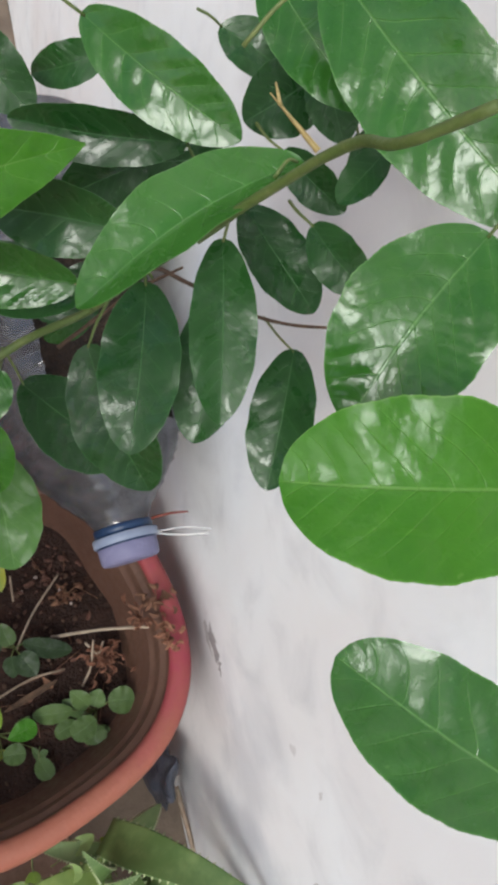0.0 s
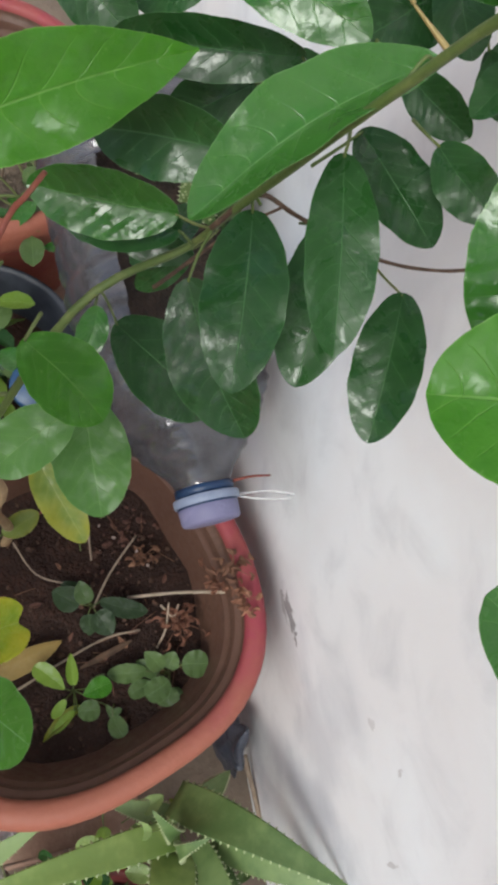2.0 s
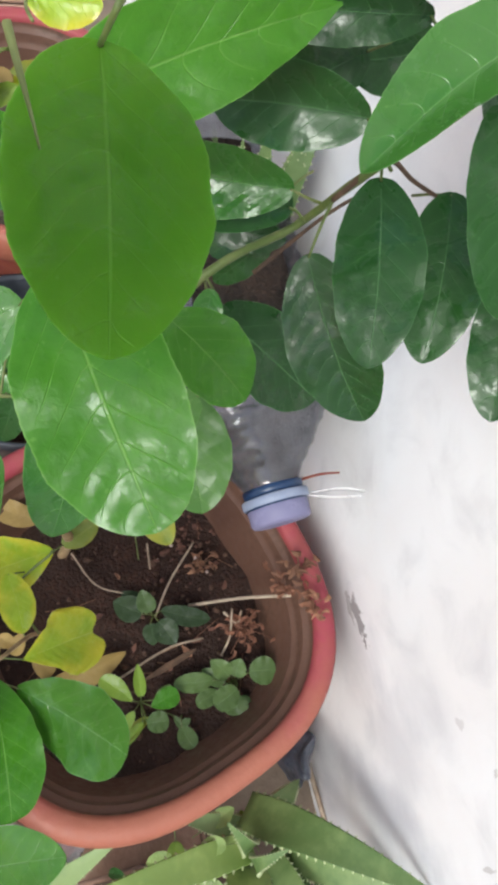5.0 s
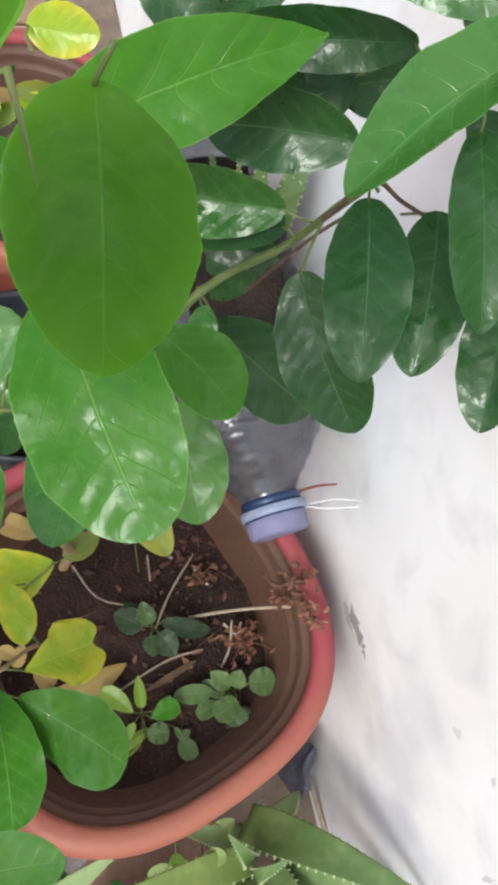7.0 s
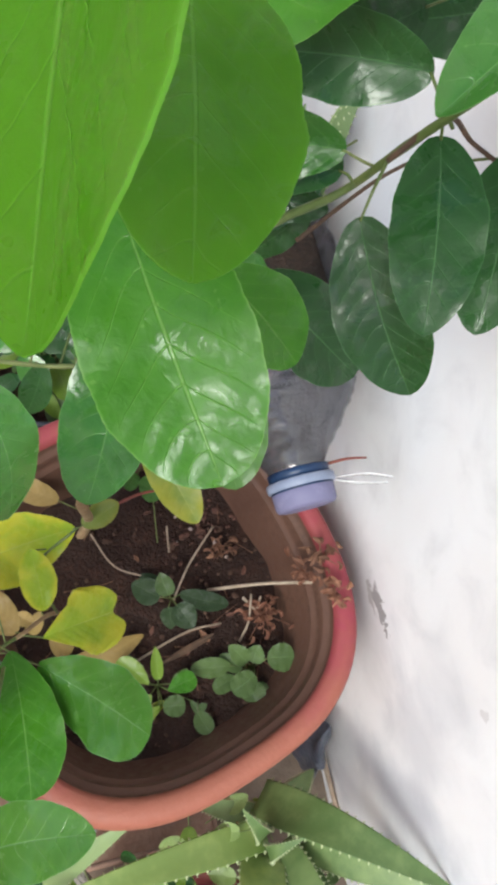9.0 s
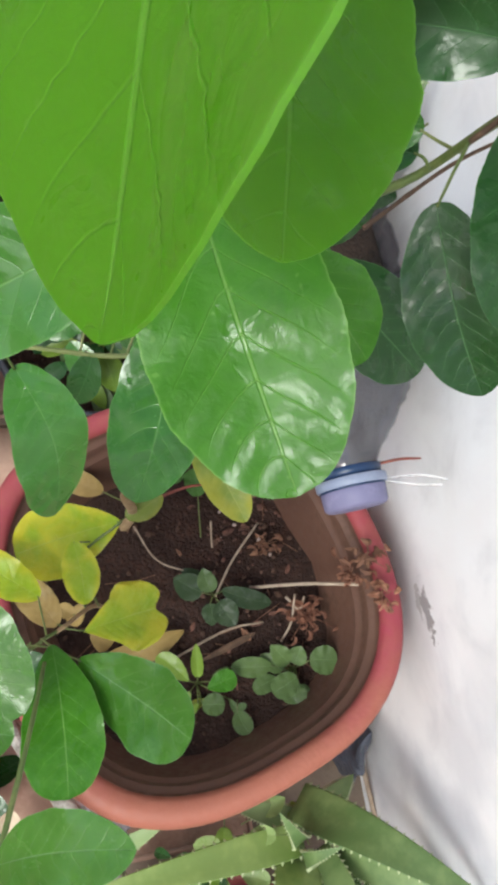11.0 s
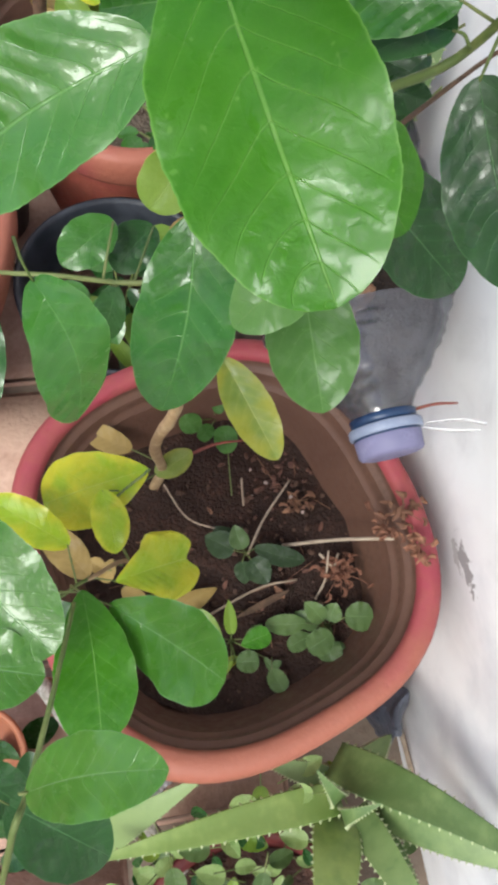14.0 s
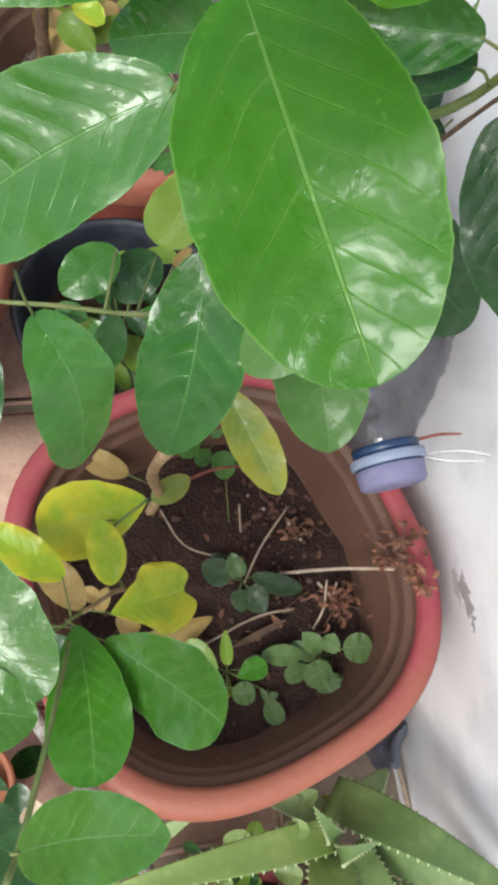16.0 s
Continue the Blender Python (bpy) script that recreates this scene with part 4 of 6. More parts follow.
leaf(weed_b, WEED, (0.0191, 0.0472, 0.1140), (0.0261, 0.0349, 0.1140), 0.0040, (-0.19, -0.11, 0.98), "oval", 0.06, 0.12, to=(0.0037, 0.0579, 0.1120))
leaf(weed_b, WEED, (0.0214, 0.0407, 0.1160), (0.0260, 0.0298, 0.1160), 0.0097, (-0.20, -0.08, 0.98), "round", 0.06, 0.12, to=(0.0232, 0.0467, 0.1120))
leaf(weed_b, WEED, (0.0219, 0.0417, 0.1180), (0.0263, 0.0435, 0.1190), 0.0040, (-0.18, -0.11, 0.98), "ovate", 0.06, 0.12, to=(0.0225, 0.0440, 0.1120))
leaf(weed_b, LIME, (-0.0016, 0.0525, 0.1240), (-0.0088, 0.0451, 0.1180), 0.0056, (-0.35, -0.36, 0.86), "oval", 0.06, 0.12, to=(0.0037, 0.0579, 0.1120))
leaf(weed_b, LIME, (0.0026, 0.0470, 0.1180), (-0.0086, 0.0378, 0.1160), 0.0051, (-0.10, -0.09, 0.99), "oval", 0.06, 0.12, to=(0.0037, 0.0579, 0.1120))
leaf(weed_b, WEED, (0.0110, 0.0562, 0.1180), (0.0198, 0.0624, 0.1180), 0.0058, (0.02, -0.03, 1.00), "ovate", 0.06, 0.12, to=(0.0037, 0.0579, 0.1120))
# end of weed_b
# leaves of weed_c
leaf(weed_c, WEED, (0.0150, 0.0996, 0.1260), (0.0116, 0.1113, 0.1300), 0.0100, (-0.14, -0.36, 0.92), "ovate", 0.06, 0.12, to=(0.0183, 0.1009, 0.1120))
leaf(weed_c, WEEDDARK, (0.0111, 0.1008, 0.1200), (-0.0025, 0.1108, 0.1180), 0.0143, (-0.27, -0.18, 0.95), "ovate", 0.06, 0.12, to=(0.0183, 0.1009, 0.1120))
leaf(weed_c, WEEDDARK, (0.0219, 0.1011, 0.1200), (0.0475, 0.0920, 0.1170), 0.0108, (-0.00, -0.32, 0.95), "oval", 0.06, 0.12, to=(0.0183, 0.1009, 0.1120))
leaf(weed_c, WEEDDARK, (0.0195, 0.0958, 0.1180), (0.0269, 0.0828, 0.1150), 0.0137, (-0.14, -0.30, 0.94), "ovate", 0.06, 0.12, to=(0.0183, 0.1009, 0.1120))
leaf(weed_c, WEEDDARK, (0.0151, 0.0956, 0.1160), (0.0151, 0.0844, 0.1140), 0.0101, (-0.17, -0.17, 0.97), "ovate", 0.06, 0.12, to=(0.0183, 0.1009, 0.1120))
leaf(weed_c, WEEDDARK, (0.0144, 0.1068, 0.1160), (0.0023, 0.1156, 0.1150), 0.0079, (-0.24, -0.21, 0.95), "ovate", 0.06, 0.12, to=(0.0183, 0.1009, 0.1120))
# end of weed_c
# leaves of weed_d
leaf(weed_d, PALE, (0.0087, 0.1822, 0.1250), (0.0022, 0.1894, 0.1280), 0.0113, (-0.11, -0.46, 0.88), "round", 0.06, 0.12, to=(0.0134, 0.1796, 0.1120))
leaf(weed_d, PALE, (0.0037, 0.1745, 0.1220), (-0.0090, 0.1714, 0.1240), 0.0112, (0.23, -0.34, 0.91), "round", 0.06, 0.12, to=(0.0134, 0.1796, 0.1120))
leaf(weed_d, PALE, (0.0105, 0.1784, 0.1250), (0.0173, 0.1813, 0.1270), 0.0075, (-0.10, -0.39, 0.91), "ovate", 0.06, 0.12, to=(0.0134, 0.1796, 0.1120))
leaf(weed_d, PALE, (0.0090, 0.1719, 0.1200), (0.0018, 0.1636, 0.1200), 0.0088, (0.13, -0.11, 0.99), "round", 0.06, 0.12, to=(0.0134, 0.1796, 0.1120))
leaf(weed_d, PALE, (0.0148, 0.1521, 0.1260), (0.0139, 0.1674, 0.1280), 0.0129, (-0.18, -0.14, 0.97), "round", 0.06, 0.12, to=(0.0155, 0.1331, 0.1120))
# end of weed_d


def straw(points, r0, r1, label):
    bm = tube(bmesh.new(), points, r0, r1, 6, 6, 0.2)
    return solo("straw_piece", bm, STRAW, label, "straw", group="dry straws on the soil")


straw([soil_at(0.0185, 0.099, 0.001), soil_at(0.030, 0.117, 0.004), soil_at(0.0475, 0.137, 0.004)], 0.0007, 0.0006, "pale dry stem lying on damp soil")
straw([soil_at(-0.021, 0.139, 0.012), soil_at(-0.010, 0.121, 0.006), soil_at(0.010, 0.113, 0.001)], 0.0005, 0.0005, "thin curved dry stem on damp soil")
straw([soil_at(0.020, 0.138, 0.012), soil_at(0.0205, 0.126, 0.002)], 0.0006, 0.0006, "short thin dry stem on damp soil")
straw([soil_at(-0.030, 0.060, 0.004), soil_at(0.018, 0.080, 0.003), soil_at(0.042, 0.083, 0.003)], 0.0007, 0.0006, "thin brown dry stem on damp soil")

stalk = thing("dried_flower_stalk", soil_at(0.030, 0.099), "dried weed stalk with brown flower heads over the rim", "stalk")
line = [soil_at(0.038, 0.102, 0.002), soil_at(0.062, 0.096, 0.024), (0.0831, 0.0885, 0.1560)]
part("stem", tube(bmesh.new(), line, 0.0010, 0.0009, 6, 8, 0.2), STRAW, stalk)
part("stem", tube(bmesh.new(), [soil_at(0.050, 0.072, 0.002), soil_at(0.055, 0.080, 0.010), soil_at(0.058, 0.093, 0.016)], 0.0007, 0.0006, 6, 5, 0.2), STRAW, stalk)
part("stem", tube(bmesh.new(), [soil_at(0.054, 0.093, 0.012), soil_at(0.060, 0.086, 0.011), soil_at(0.064, 0.092, 0.012)], 0.0008, 0.0006, 6, 5, 0.2), STRAW, stalk)
rng = random.Random(11)
for centre, count, spread, dry in (((0.0790, 0.0920, 0.1575), 12, 0.0060, GOLDHUSK), ((0.0900, 0.0800, 0.1660), 12, 0.0060, GOLDHUSK), ((0.0878, 0.0985, 0.1640), 14, 0.0075, HUSK), ((0.0640, 0.0830, 0.1215), 26, 0.0085, GOLDHUSK), ((0.0490, 0.1240, 0.1150), 10, 0.006, HUSK)):
    head = bmesh.new()
    c = Vector(centre)
    for i in range(int(count * 1.7)):
        p = c + Vector((rng.gauss(0, 1), rng.gauss(0, 1), abs(rng.gauss(0, 0.5)))) * spread * 0.6
        h = rng.random() * 6.28
        d = Vector((math.cos(h), math.sin(h), rng.gauss(0, 0.5))).normalized() * (0.0014 + 0.0022 * rng.random())
        tube(head, [c, c.lerp(p, 0.6) + Vector((0, 0, 0.001)), p], 0.0003, 0.0002, 4, 2)
        blade(head, p - d, p + d, 0.0016 + 0.0014 * rng.random(), (rng.gauss(0, 0.9), rng.gauss(0, 0.9), 1), "broad", 0.3, 0.7, 0.35, 6, 4, 0.0003, i)
    part("flower_head", head, dry, stalk, "crumbling brown dry flower head")

bm = bmesh.new()
rng = random.Random(19)
for i in range(70):
    x, y = 0.044 + rng.gauss(0, 0.012), 0.136 + rng.gauss(0, 0.012)
    if (x - POT.x) ** 2 + (y - POT.y) ** 2 < 0.07 ** 2:
        lump(bm, Vector((x, y, 0.1135)), 0.0008 + 0.0022 * rng.random() ** 2, i + 300, 0.55)
solo("bark_bits", bm, FLAKE, "reddish-brown bark bits heaped on the soil", "litter", "stuff")

# bark flakes and dry leaf bits on the soil
for i, (x, y, size) in enumerate(((0.040, 0.135, 0.006), (0.047, 0.129, 0.007), (0.030, 0.152, 0.005), (0.052, 0.121, 0.004), (0.035, 0.144, 0.004), (0.044, 0.143, 0.004), (0.0386, 0.0822, 0.007), (0.032, 0.078, 0.009), (0.022, 0.072, 0.006), (0.048, 0.087, 0.005), (0.050, 0.060, 0.006), (0.005, 0.085, 0.006), (-0.012, 0.105, 0.007), (0.002, 0.125, 0.005), (0.060, 0.110, 0.006), (0.012, 0.150, 0.005))):
    h = i * 2.1
    d = Vector((math.cos(h), math.sin(h), 0.15 * math.sin(i * 3.0))) * size * 0.45
    bm = blade(bmesh.new(), soil_at(x, y, 0.002) - d, soil_at(x, y, 0.002) + d, size * 0.4, (0.4 * math.sin(i * 5.0), 0.4 * math.cos(i * 3.0), 1), ("broad", "pointed", "obovate")[i % 3], 0.1, 0.3, 0.1, 6, 4, 0.0006, i)
    solo("bark_flake", bm, (FLAKE, HUSK, FLAKE)[i % 3], "reddish-brown bark flake lying on damp soil", "flake", group="bark flakes on the soil")

bm = bmesh.new()
rng = random.Random(21)
for i in range(24):
    a, r = rng.random() * 6.28, 0.066 * math.sqrt(rng.random())
    p = soil_at(POT.x + r * math.cos(a), POT.y + r * math.sin(a), 0.0015)
    h = rng.random() * 3.14
    d = Vector((math.cos(h), math.sin(h), 0.1 * rng.gauss(0, 1))) * (0.003 + 0.007 * rng.random())
    tube(bm, [p - d, p + Vector((0, 0, 0.0006)), p + d], 0.0003, 0.00025, 4, 2)
solo("root_litter", bm, HUSK, "fine dry root and twig litter on soil", "litter", "stuff")
red_twig = solo("red_twig", tube(bmesh.new(), [soil_at(-0.016, 0.149, 0.014), soil_at(0.006, 0.155, 0.020), soil_at(0.024, 0.157, 0.018)], 0.0011, 0.0006, 6, 6, 0.3), REDTWIG, "orange-red dry twig lying at the back of the pot", "twig")


bm = blade(bmesh.new(), soil_at(-0.0440, 0.0715, 0.004), soil_at(-0.0005, 0.0840, 0.004), 0.0135, (0.05, -0.35, 0.93), "ovate", 0.07, 0.55, 0.06, 40, 10, 0.0003, 5, 0.03)
solo("dry_leaf", bm, OCHRE, "curled ochre dry leaf lying on damp soil", "leaf")
bm = blade(bmesh.new(), soil_at(0.0060, 0.0490, 0.003), soil_at(-0.0140, 0.0345, 0.003), 0.0062, (-0.2, 0.3, 0.93), "ovate", 0.05, 0.5, 0.05, 30, 8, 0.0003, 8, 0.03)
solo("dry_leaf", bm, OLIVE, "narrow olive dry leaf lying on damp soil", "leaf")
bm = blade(bmesh.new(), soil_at(0.0080, 0.0680, 0.002), soil_at(0.0370, 0.0780, 0.003), 0.0036, (0.1, -0.2, 0.95), "broad", 0.04, 0.6, 0.0, 30, 8, 0.0006, 11, 0.03)
solo("bark_strip", bm, BROWNWOOD, "long brown strip of bark lying on damp soil", "bark")


# ---- bottle lying against the wall, its cap on the rim ----
def turned(bm, profile, start, way, sides=40):
    """A form turned round the line from start along way, through (distance, radius) pairs."""
    way = Vector(way).normalized()
    x = way.orthogonal().normalized()
    y = way.cross(x)
    rings = []
    for s, r in profile:
        rings.append([bm.verts.new(Vector(start) + way * s + (x * math.cos(2 * math.pi * k / sides) + y * math.sin(2 * math.pi * k / sides)) * max(r, 1e-5)) for k in range(sides)])
    for a, b in zip(rings, rings[1:]):
        for k in range(sides):
            bm.faces.new((a[k], a[(k + 1) % sides], b[(k + 1) % sides], b[k]))
    return bm


CLAYLUMP = mottled("crumbly orange clay", (0.16, 0.07, 0.035), (0.42, 0.23, 0.13), 110, 0.9, 0.8, 0.0015)
CAP, AXIS = Vector((0.0662, 0.1075, 0.2195)), Vector((-0.10, 1.0, 0.20)).normalized()
bottle = thing("plastic_bottle", CAP, "cut-open clear plastic bottle with lilac cap, tied to the wall", "bottle")
body = [(0.012, 0.0125), (0.018, 0.0130), (0.024, 0.0165), (0.030, 0.0222), (0.032, 0.0248), (0.036, 0.0262), (0.040, 0.0300), (0.042, 0.0326), (0.047, 0.0340), (0.052, 0.0368), (0.054, 0.0388), (0.060, 0.0402), (0.066, 0.0420), (0.076, 0.0435), (0.090, 0.0440)]
for k in range(5):
    s = 0.0945 + 0.022 * k
    body += [(s, 0.0440), (s + 0.004, 0.0422), (s + 0.007, 0.0422), (s + 0.011, 0.0440)]
body += [(0.209, 0.0440), (0.216, 0.0420), (0.219, 0.0360), (0.217, 0.018), (0.214, 0.0001)]
UP = (Vector((0, 0, 1)) - AXIS * AXIS.z).normalized()
SIDE = AXIS.cross(UP)


def bottle_shell(profile, sides=128):
    """The bottle's thin wall, with a long window cut out of its upper side."""
    bm = bmesh.new()
    dense = [profile[0]]
    for (s0, r0), (s1, r1) in zip(profile, profile[1:]):
        steps = max(1, int(abs(s1 - s0) / 0.0011))
        dense += [(s0 + (s1 - s0) * k / steps, r0 + (r1 - r0) * k / steps) for k in range(1, steps + 1)]
    profile = dense
    skins = []
    for inset in (0.0, 0.0006):
        skin = []
        for s, r in profile:
            ring = []
            for k in range(sides):
                a = 2 * math.pi * k / sides
                d = SIDE * math.sin(a) + UP * math.cos(a)
                dent = 1 + (0.018 * math.sin(s * 560) + 0.012 * math.sin(s * 1300 + 2 * math.sin(3 * a)) + 0.010 * math.sin(9 * a + s * 160)) * (0.024 < s < 0.09) + 0.025 * noise.noise((CAP + AXIS * s + d * r) * 45)
                ring.append(bm.verts.new(CAP + AXIS * s + d * max(r * dent - inset, 1e-5)))
            skin.append(ring)
        skins.append(skin)
    outer, inner = skins
    for i in range(len(profile) - 1):
        for k in range(sides):
            n = (k + 1) % sides
            edge = 22
            if 0.056 < profile[i][0] < 0.165 and (k < edge or k >= sides - edge + 10):
                continue
            bm.faces.new((outer[i][k], outer[i][n], outer[i + 1][n], outer[i + 1][k]))
            bm.faces.new((inner[i][k], inner[i + 1][k], inner[i + 1][n], inner[i][n]))
    return bm


part("body", bottle_shell(body), CLEAR, bottle, "scuffed clear ribbed body with a window cut in its side")
bm = bmesh.new()
rows = []
for i in range(34):
    s = 0.022 + 0.182 * i / 33
    r = 0.92 * min(0.0415, 0.0130 + (s - 0.022) * 0.80)
    row = []
    for k in range(25):
        a = math.pi * (k / 24 - 0.5)
        x = r * math.sin(a)
        low = -r * math.cos(a)
        top = 0.006 + 0.004 * noise.noise(Vector((x * 60, s * 60, 1))) + 0.002 * noise.noise(Vector((x * 190, s * 190, 1)))
        row.append((bm.verts.new(CAP + AXIS * s + SIDE * x + UP * min(top, 0.9 * math.sqrt(max(r * r - x * x, 0)))), bm.verts.new(CAP + AXIS * s + SIDE * x + UP * low)))
    rows.append(row)
for a, b in zip(rows, rows[1:]):
    for k in range(24):
        bm.faces.new((a[k][0], a[k + 1][0], b[k + 1][0], b[k][0]))
        bm.faces.new((a[k][1], b[k][1], b[k + 1][1], a[k + 1][1]))
for row in (rows[0], rows[-1]):
    for k in range(24):
        bm.faces.new((row[k][0], row[k][1], row[k + 1][1], row[k + 1][0]))
solo("soil", bm, DARKSOIL, "dark brown soil filling the cut-open bottle", "soil", "stuff")
for s, x, size in ((0.060, -0.014, 0.0075), (0.064, -0.004, 0.0060), (0.066, -0.022, 0.0050)):
    bm = bmesh.new()
    made = bmesh.ops.create_icosphere(bm, subdivisions=3, radius=1.0, matrix=Matrix.LocRotScale(CAP + AXIS * s + SIDE * x + UP * 0.015, Euler((s * 90, x * 200, 0)), (size * 1.4, size, size * 0.8)))
    for v in made["verts"]:
        v.co += (v.co - CAP).normalized() * 0.0025 * noise.noise(v.co * 260)
    solo("clay_lump", bm, CLAYLUMP, "crumbly orange-brown clay lump on the bottle's soil", "lump", group="clay lumps in the bottle")
part("neck_band", turned(bmesh.new(), [(0.0128, 0.0110), (0.0130, 0.0136), (0.0150, 0.0138), (0.0168, 0.0139), (0.0172, 0.0120)], CAP, AXIS), NECKMAT, bottle, "deep blue band round the neck")
part("ring", turned(bmesh.new(), [(0.0088, 0.0120), (0.0088, 0.0150), (0.0095, 0.0154), (0.0122, 0.0154), (0.0128, 0.0149), (0.0128, 0.0120)], CAP, AXIS), RINGMAT, bottle, "pale blue tamper ring")
part("seam", turned(bmesh.new(), [(0.0079, 0.0128), (0.0080, 0.0141), (0.0088, 0.0142), (0.0090, 0.0128)], CAP, AXIS), NECKMAT, bottle, "dark seam under the ring")
bm = bmesh.new()
turned(bm, [(-0.0004, 0.0001), (-0.0004, 0.0110), (0.0, 0.0127), (0.0012, 0.0137), (0.0075, 0.0140), (0.0082, 0.0137), (0.0086, 0.0130)], CAP, AXIS, 48)
part("cap", bm, CAPMAT, bottle, "lilac screw cap")
for drop, bow in ((0.0, 0.004), (0.003, -0.002)):
    a = CAP + AXIS * 0.0105 + Vector((0.0145, 0.0, 0.004 - drop))
    b = Vector((0.1030, 0.1120, 0.2330 - drop * 2))
    bm = bmesh.new()
    line = smooth_path([a, (a + b) / 2 + Vector((0, 0, bow)), b], 8)
    edge = [[bm.verts.new(p + Vector((0, s * 0.0002, t * 0.0009))) for s, t in ((-1, -1), (1, -1), (1, 1), (-1, 1))] for p in line]
    for p, q in zip(edge, edge[1:]):
        for k in range(4):
            bm.faces.new((p[k], p[(k + 1) % 4], q[(k + 1) % 4], q[k]))
    bm.faces.new(edge[0][::-1])
    bm.faces.new(edge[-1])
    part("tie_strip", bm, STRIPMAT, bottle, "thin white plastic strip")
solo("dry_twig", tube(bmesh.new(), [(0.076, 0.124, 0.226), (0.086, 0.124, 0.230), (0.095, 0.1235, 0.230)], 0.0008, 0.0005, 6, 5, 0.3), REDTWIG, "thin red-brown twig between bottle and wall", "twig")

# ---- neighbouring pots ----
for place, turn in (((-0.010, 0.430, 0.0), 20), ((-0.186, 0.286, 0.0), 60)):
    other = copy_thing(main_pot, pose(*place, 0, 0, turn))
    other["label"] = "faded pink-red plastic plant pot on the pavers"
soil_in((-0.010, 0.430, 0.0), 0.0790, 0.118, "soil", "grey-brown dry soil in the pot behind", 9, DRYSOIL)
soil_in((-0.186, 0.286, 0.0), 0.0740, 0.112, "soil", "dark soil in the neighbouring pot", 14)
tub = thing("nursery_tub", (-0.031, 0.262, 0.0), "dusty black plastic nursery tub behind the red pot", "pot")
bm = bmesh.new()
lathe(bm, [(0.001, 0.0), (0.044, 0.0), (0.0575, 0.118), (0.0600, 0.120), (0.0605, 0.130), (0.0585, 0.131), (0.0565, 0.128), (0.0550, 0.118), (0.0500, 0.080), (0.001, 0.080)], tub.location, 2.0, 0.0, 64)
part("body", bm, GREYPLASTIC, tub)
soil_in((-0.031, 0.262, 0.0), 0.0515, 0.090, "soil", "dark soil in the black tub", 23)

pail = thing("black_pot", (-0.125, 0.420, 0.0), "black plastic pot standing among the red pots", "pot")
bm = bmesh.new()
lathe(bm, [(0.001, 0.0), (0.032, 0.0), (0.043, 0.096), (0.046, 0.098), (0.047, 0.106), (0.045, 0.107), (0.042, 0.103), (0.041, 0.086), (0.001, 0.086)], pail.location, 2.0, 0.0, 64)
part("body", bm, GREYPLASTIC, pail)
soil_in((-0.125, 0.420, 0.0), 0.0415, 0.088, "soil", "dark soil in the black pot", 37)

# dry plant in the pot behind
dry = thing("dried_plant", (-0.045, 0.425, 0.118), "half-dried plant with curled yellow leaves and brown stems", "plant")
part("stem", tube(bmesh.new(), [(-0.060, 0.430, 0.116), (-0.064, 0.424, 0.17), (-0.058, 0.418, 0.24)], 0.0042, 0.0034, 8, 6, 0.3), BROWNWOOD, dry, "brown woody stem")
rng = random.Random(31)
for i in range(26):
    a = rng.random() * 6.28
    b = Vector((-0.03 + rng.gauss(0, 0.026), 0.435 + rng.gauss(0, 0.016), 0.155 + 0.035 * rng.random()))
    d = Vector((math.cos(a), math.sin(a), rng.uniform(-0.9, 0.1))).normalized() * rng.uniform(0.016, 0.034)
    leaf(dry, rng.choice((OLIVE, OCHRE, LIME, YELLOW)), b, b + d, rng.uniform(0.010, 0.020), (rng.gauss(0, 0.4), -0.6, 1), "ovate", 0.12, 0.3, 0.15, small=True)
for i in range(9):
    b = Vector((-0.03 + rng.gauss(0, 0.028), 0.415 + rng.gauss(0, 0.02), 0.118))
    t = b + Vector((rng.gauss(0, 0.02), rng.gauss(0, 0.02), rng.uniform(0.02, 0.06)))
    part("dry_stalk", tube(bmesh.new(), [b, b.lerp(t, 0.5) + Vector((rng.gauss(0, 0.006), 0, 0.006)), t], 0.0009, 0.0006, 6, 4, 0.2), STRAW, dry)

# leafy undergrowth in the tub and the left pot
for name, root, spread, count, kinds, label, seed in (
    ("seedling_clump", (-0.031, 0.262, 0.090), 0.030, 34, (WEED, LIME, DARK, MID), "clump of small mixed green seedlings in the tub", 5),
    ("seedling_clump", (-0.170, 0.290, 0.112), 0.040, 26, (DARK, WEED, LIME), "clump of dark green seedlings in the pot", 6),
    ("seedling_clump", (0.020, 0.350, 0.116), 0.040, 30, (DARK, MID, WEED), "clump of dark leafy shoots in the pot behind", 7),
):
    clump = thing(name, root, label, "plant", "seedling clumps")
    rng = random.Random(seed)
    c = Vector(root)
    for i in range(count):
        a = rng.random() * 6.28
        end = c + Vector((math.cos(a), math.sin(a), 0)) * spread * rng.random() + Vector((0, 0, rng.uniform(0.012, 0.055)))
        h = a + rng.gauss(0, 0.8)
        length = rng.uniform(0.012, 0.026)
        tip = end + Vector((math.cos(h), math.sin(h), rng.uniform(-0.5, 0.3))) * length
        leaf(clump, rng.choice(kinds), end, tip, length * rng.uniform(0.45, 0.75), (rng.gauss(0, 0.3), rng.gauss(0, 0.3) - 0.2, 1), "oval", 0.06, 0.15, small=True)
        if i % 2 == 0:
            part("stalk", tube(bmesh.new(), [c + (end - c) * 0.1, c.lerp(end, 0.6) + Vector((0, 0, 0.004)), end], 0.0009, 0.0006, 5, 3), GREENWOOD, clump)


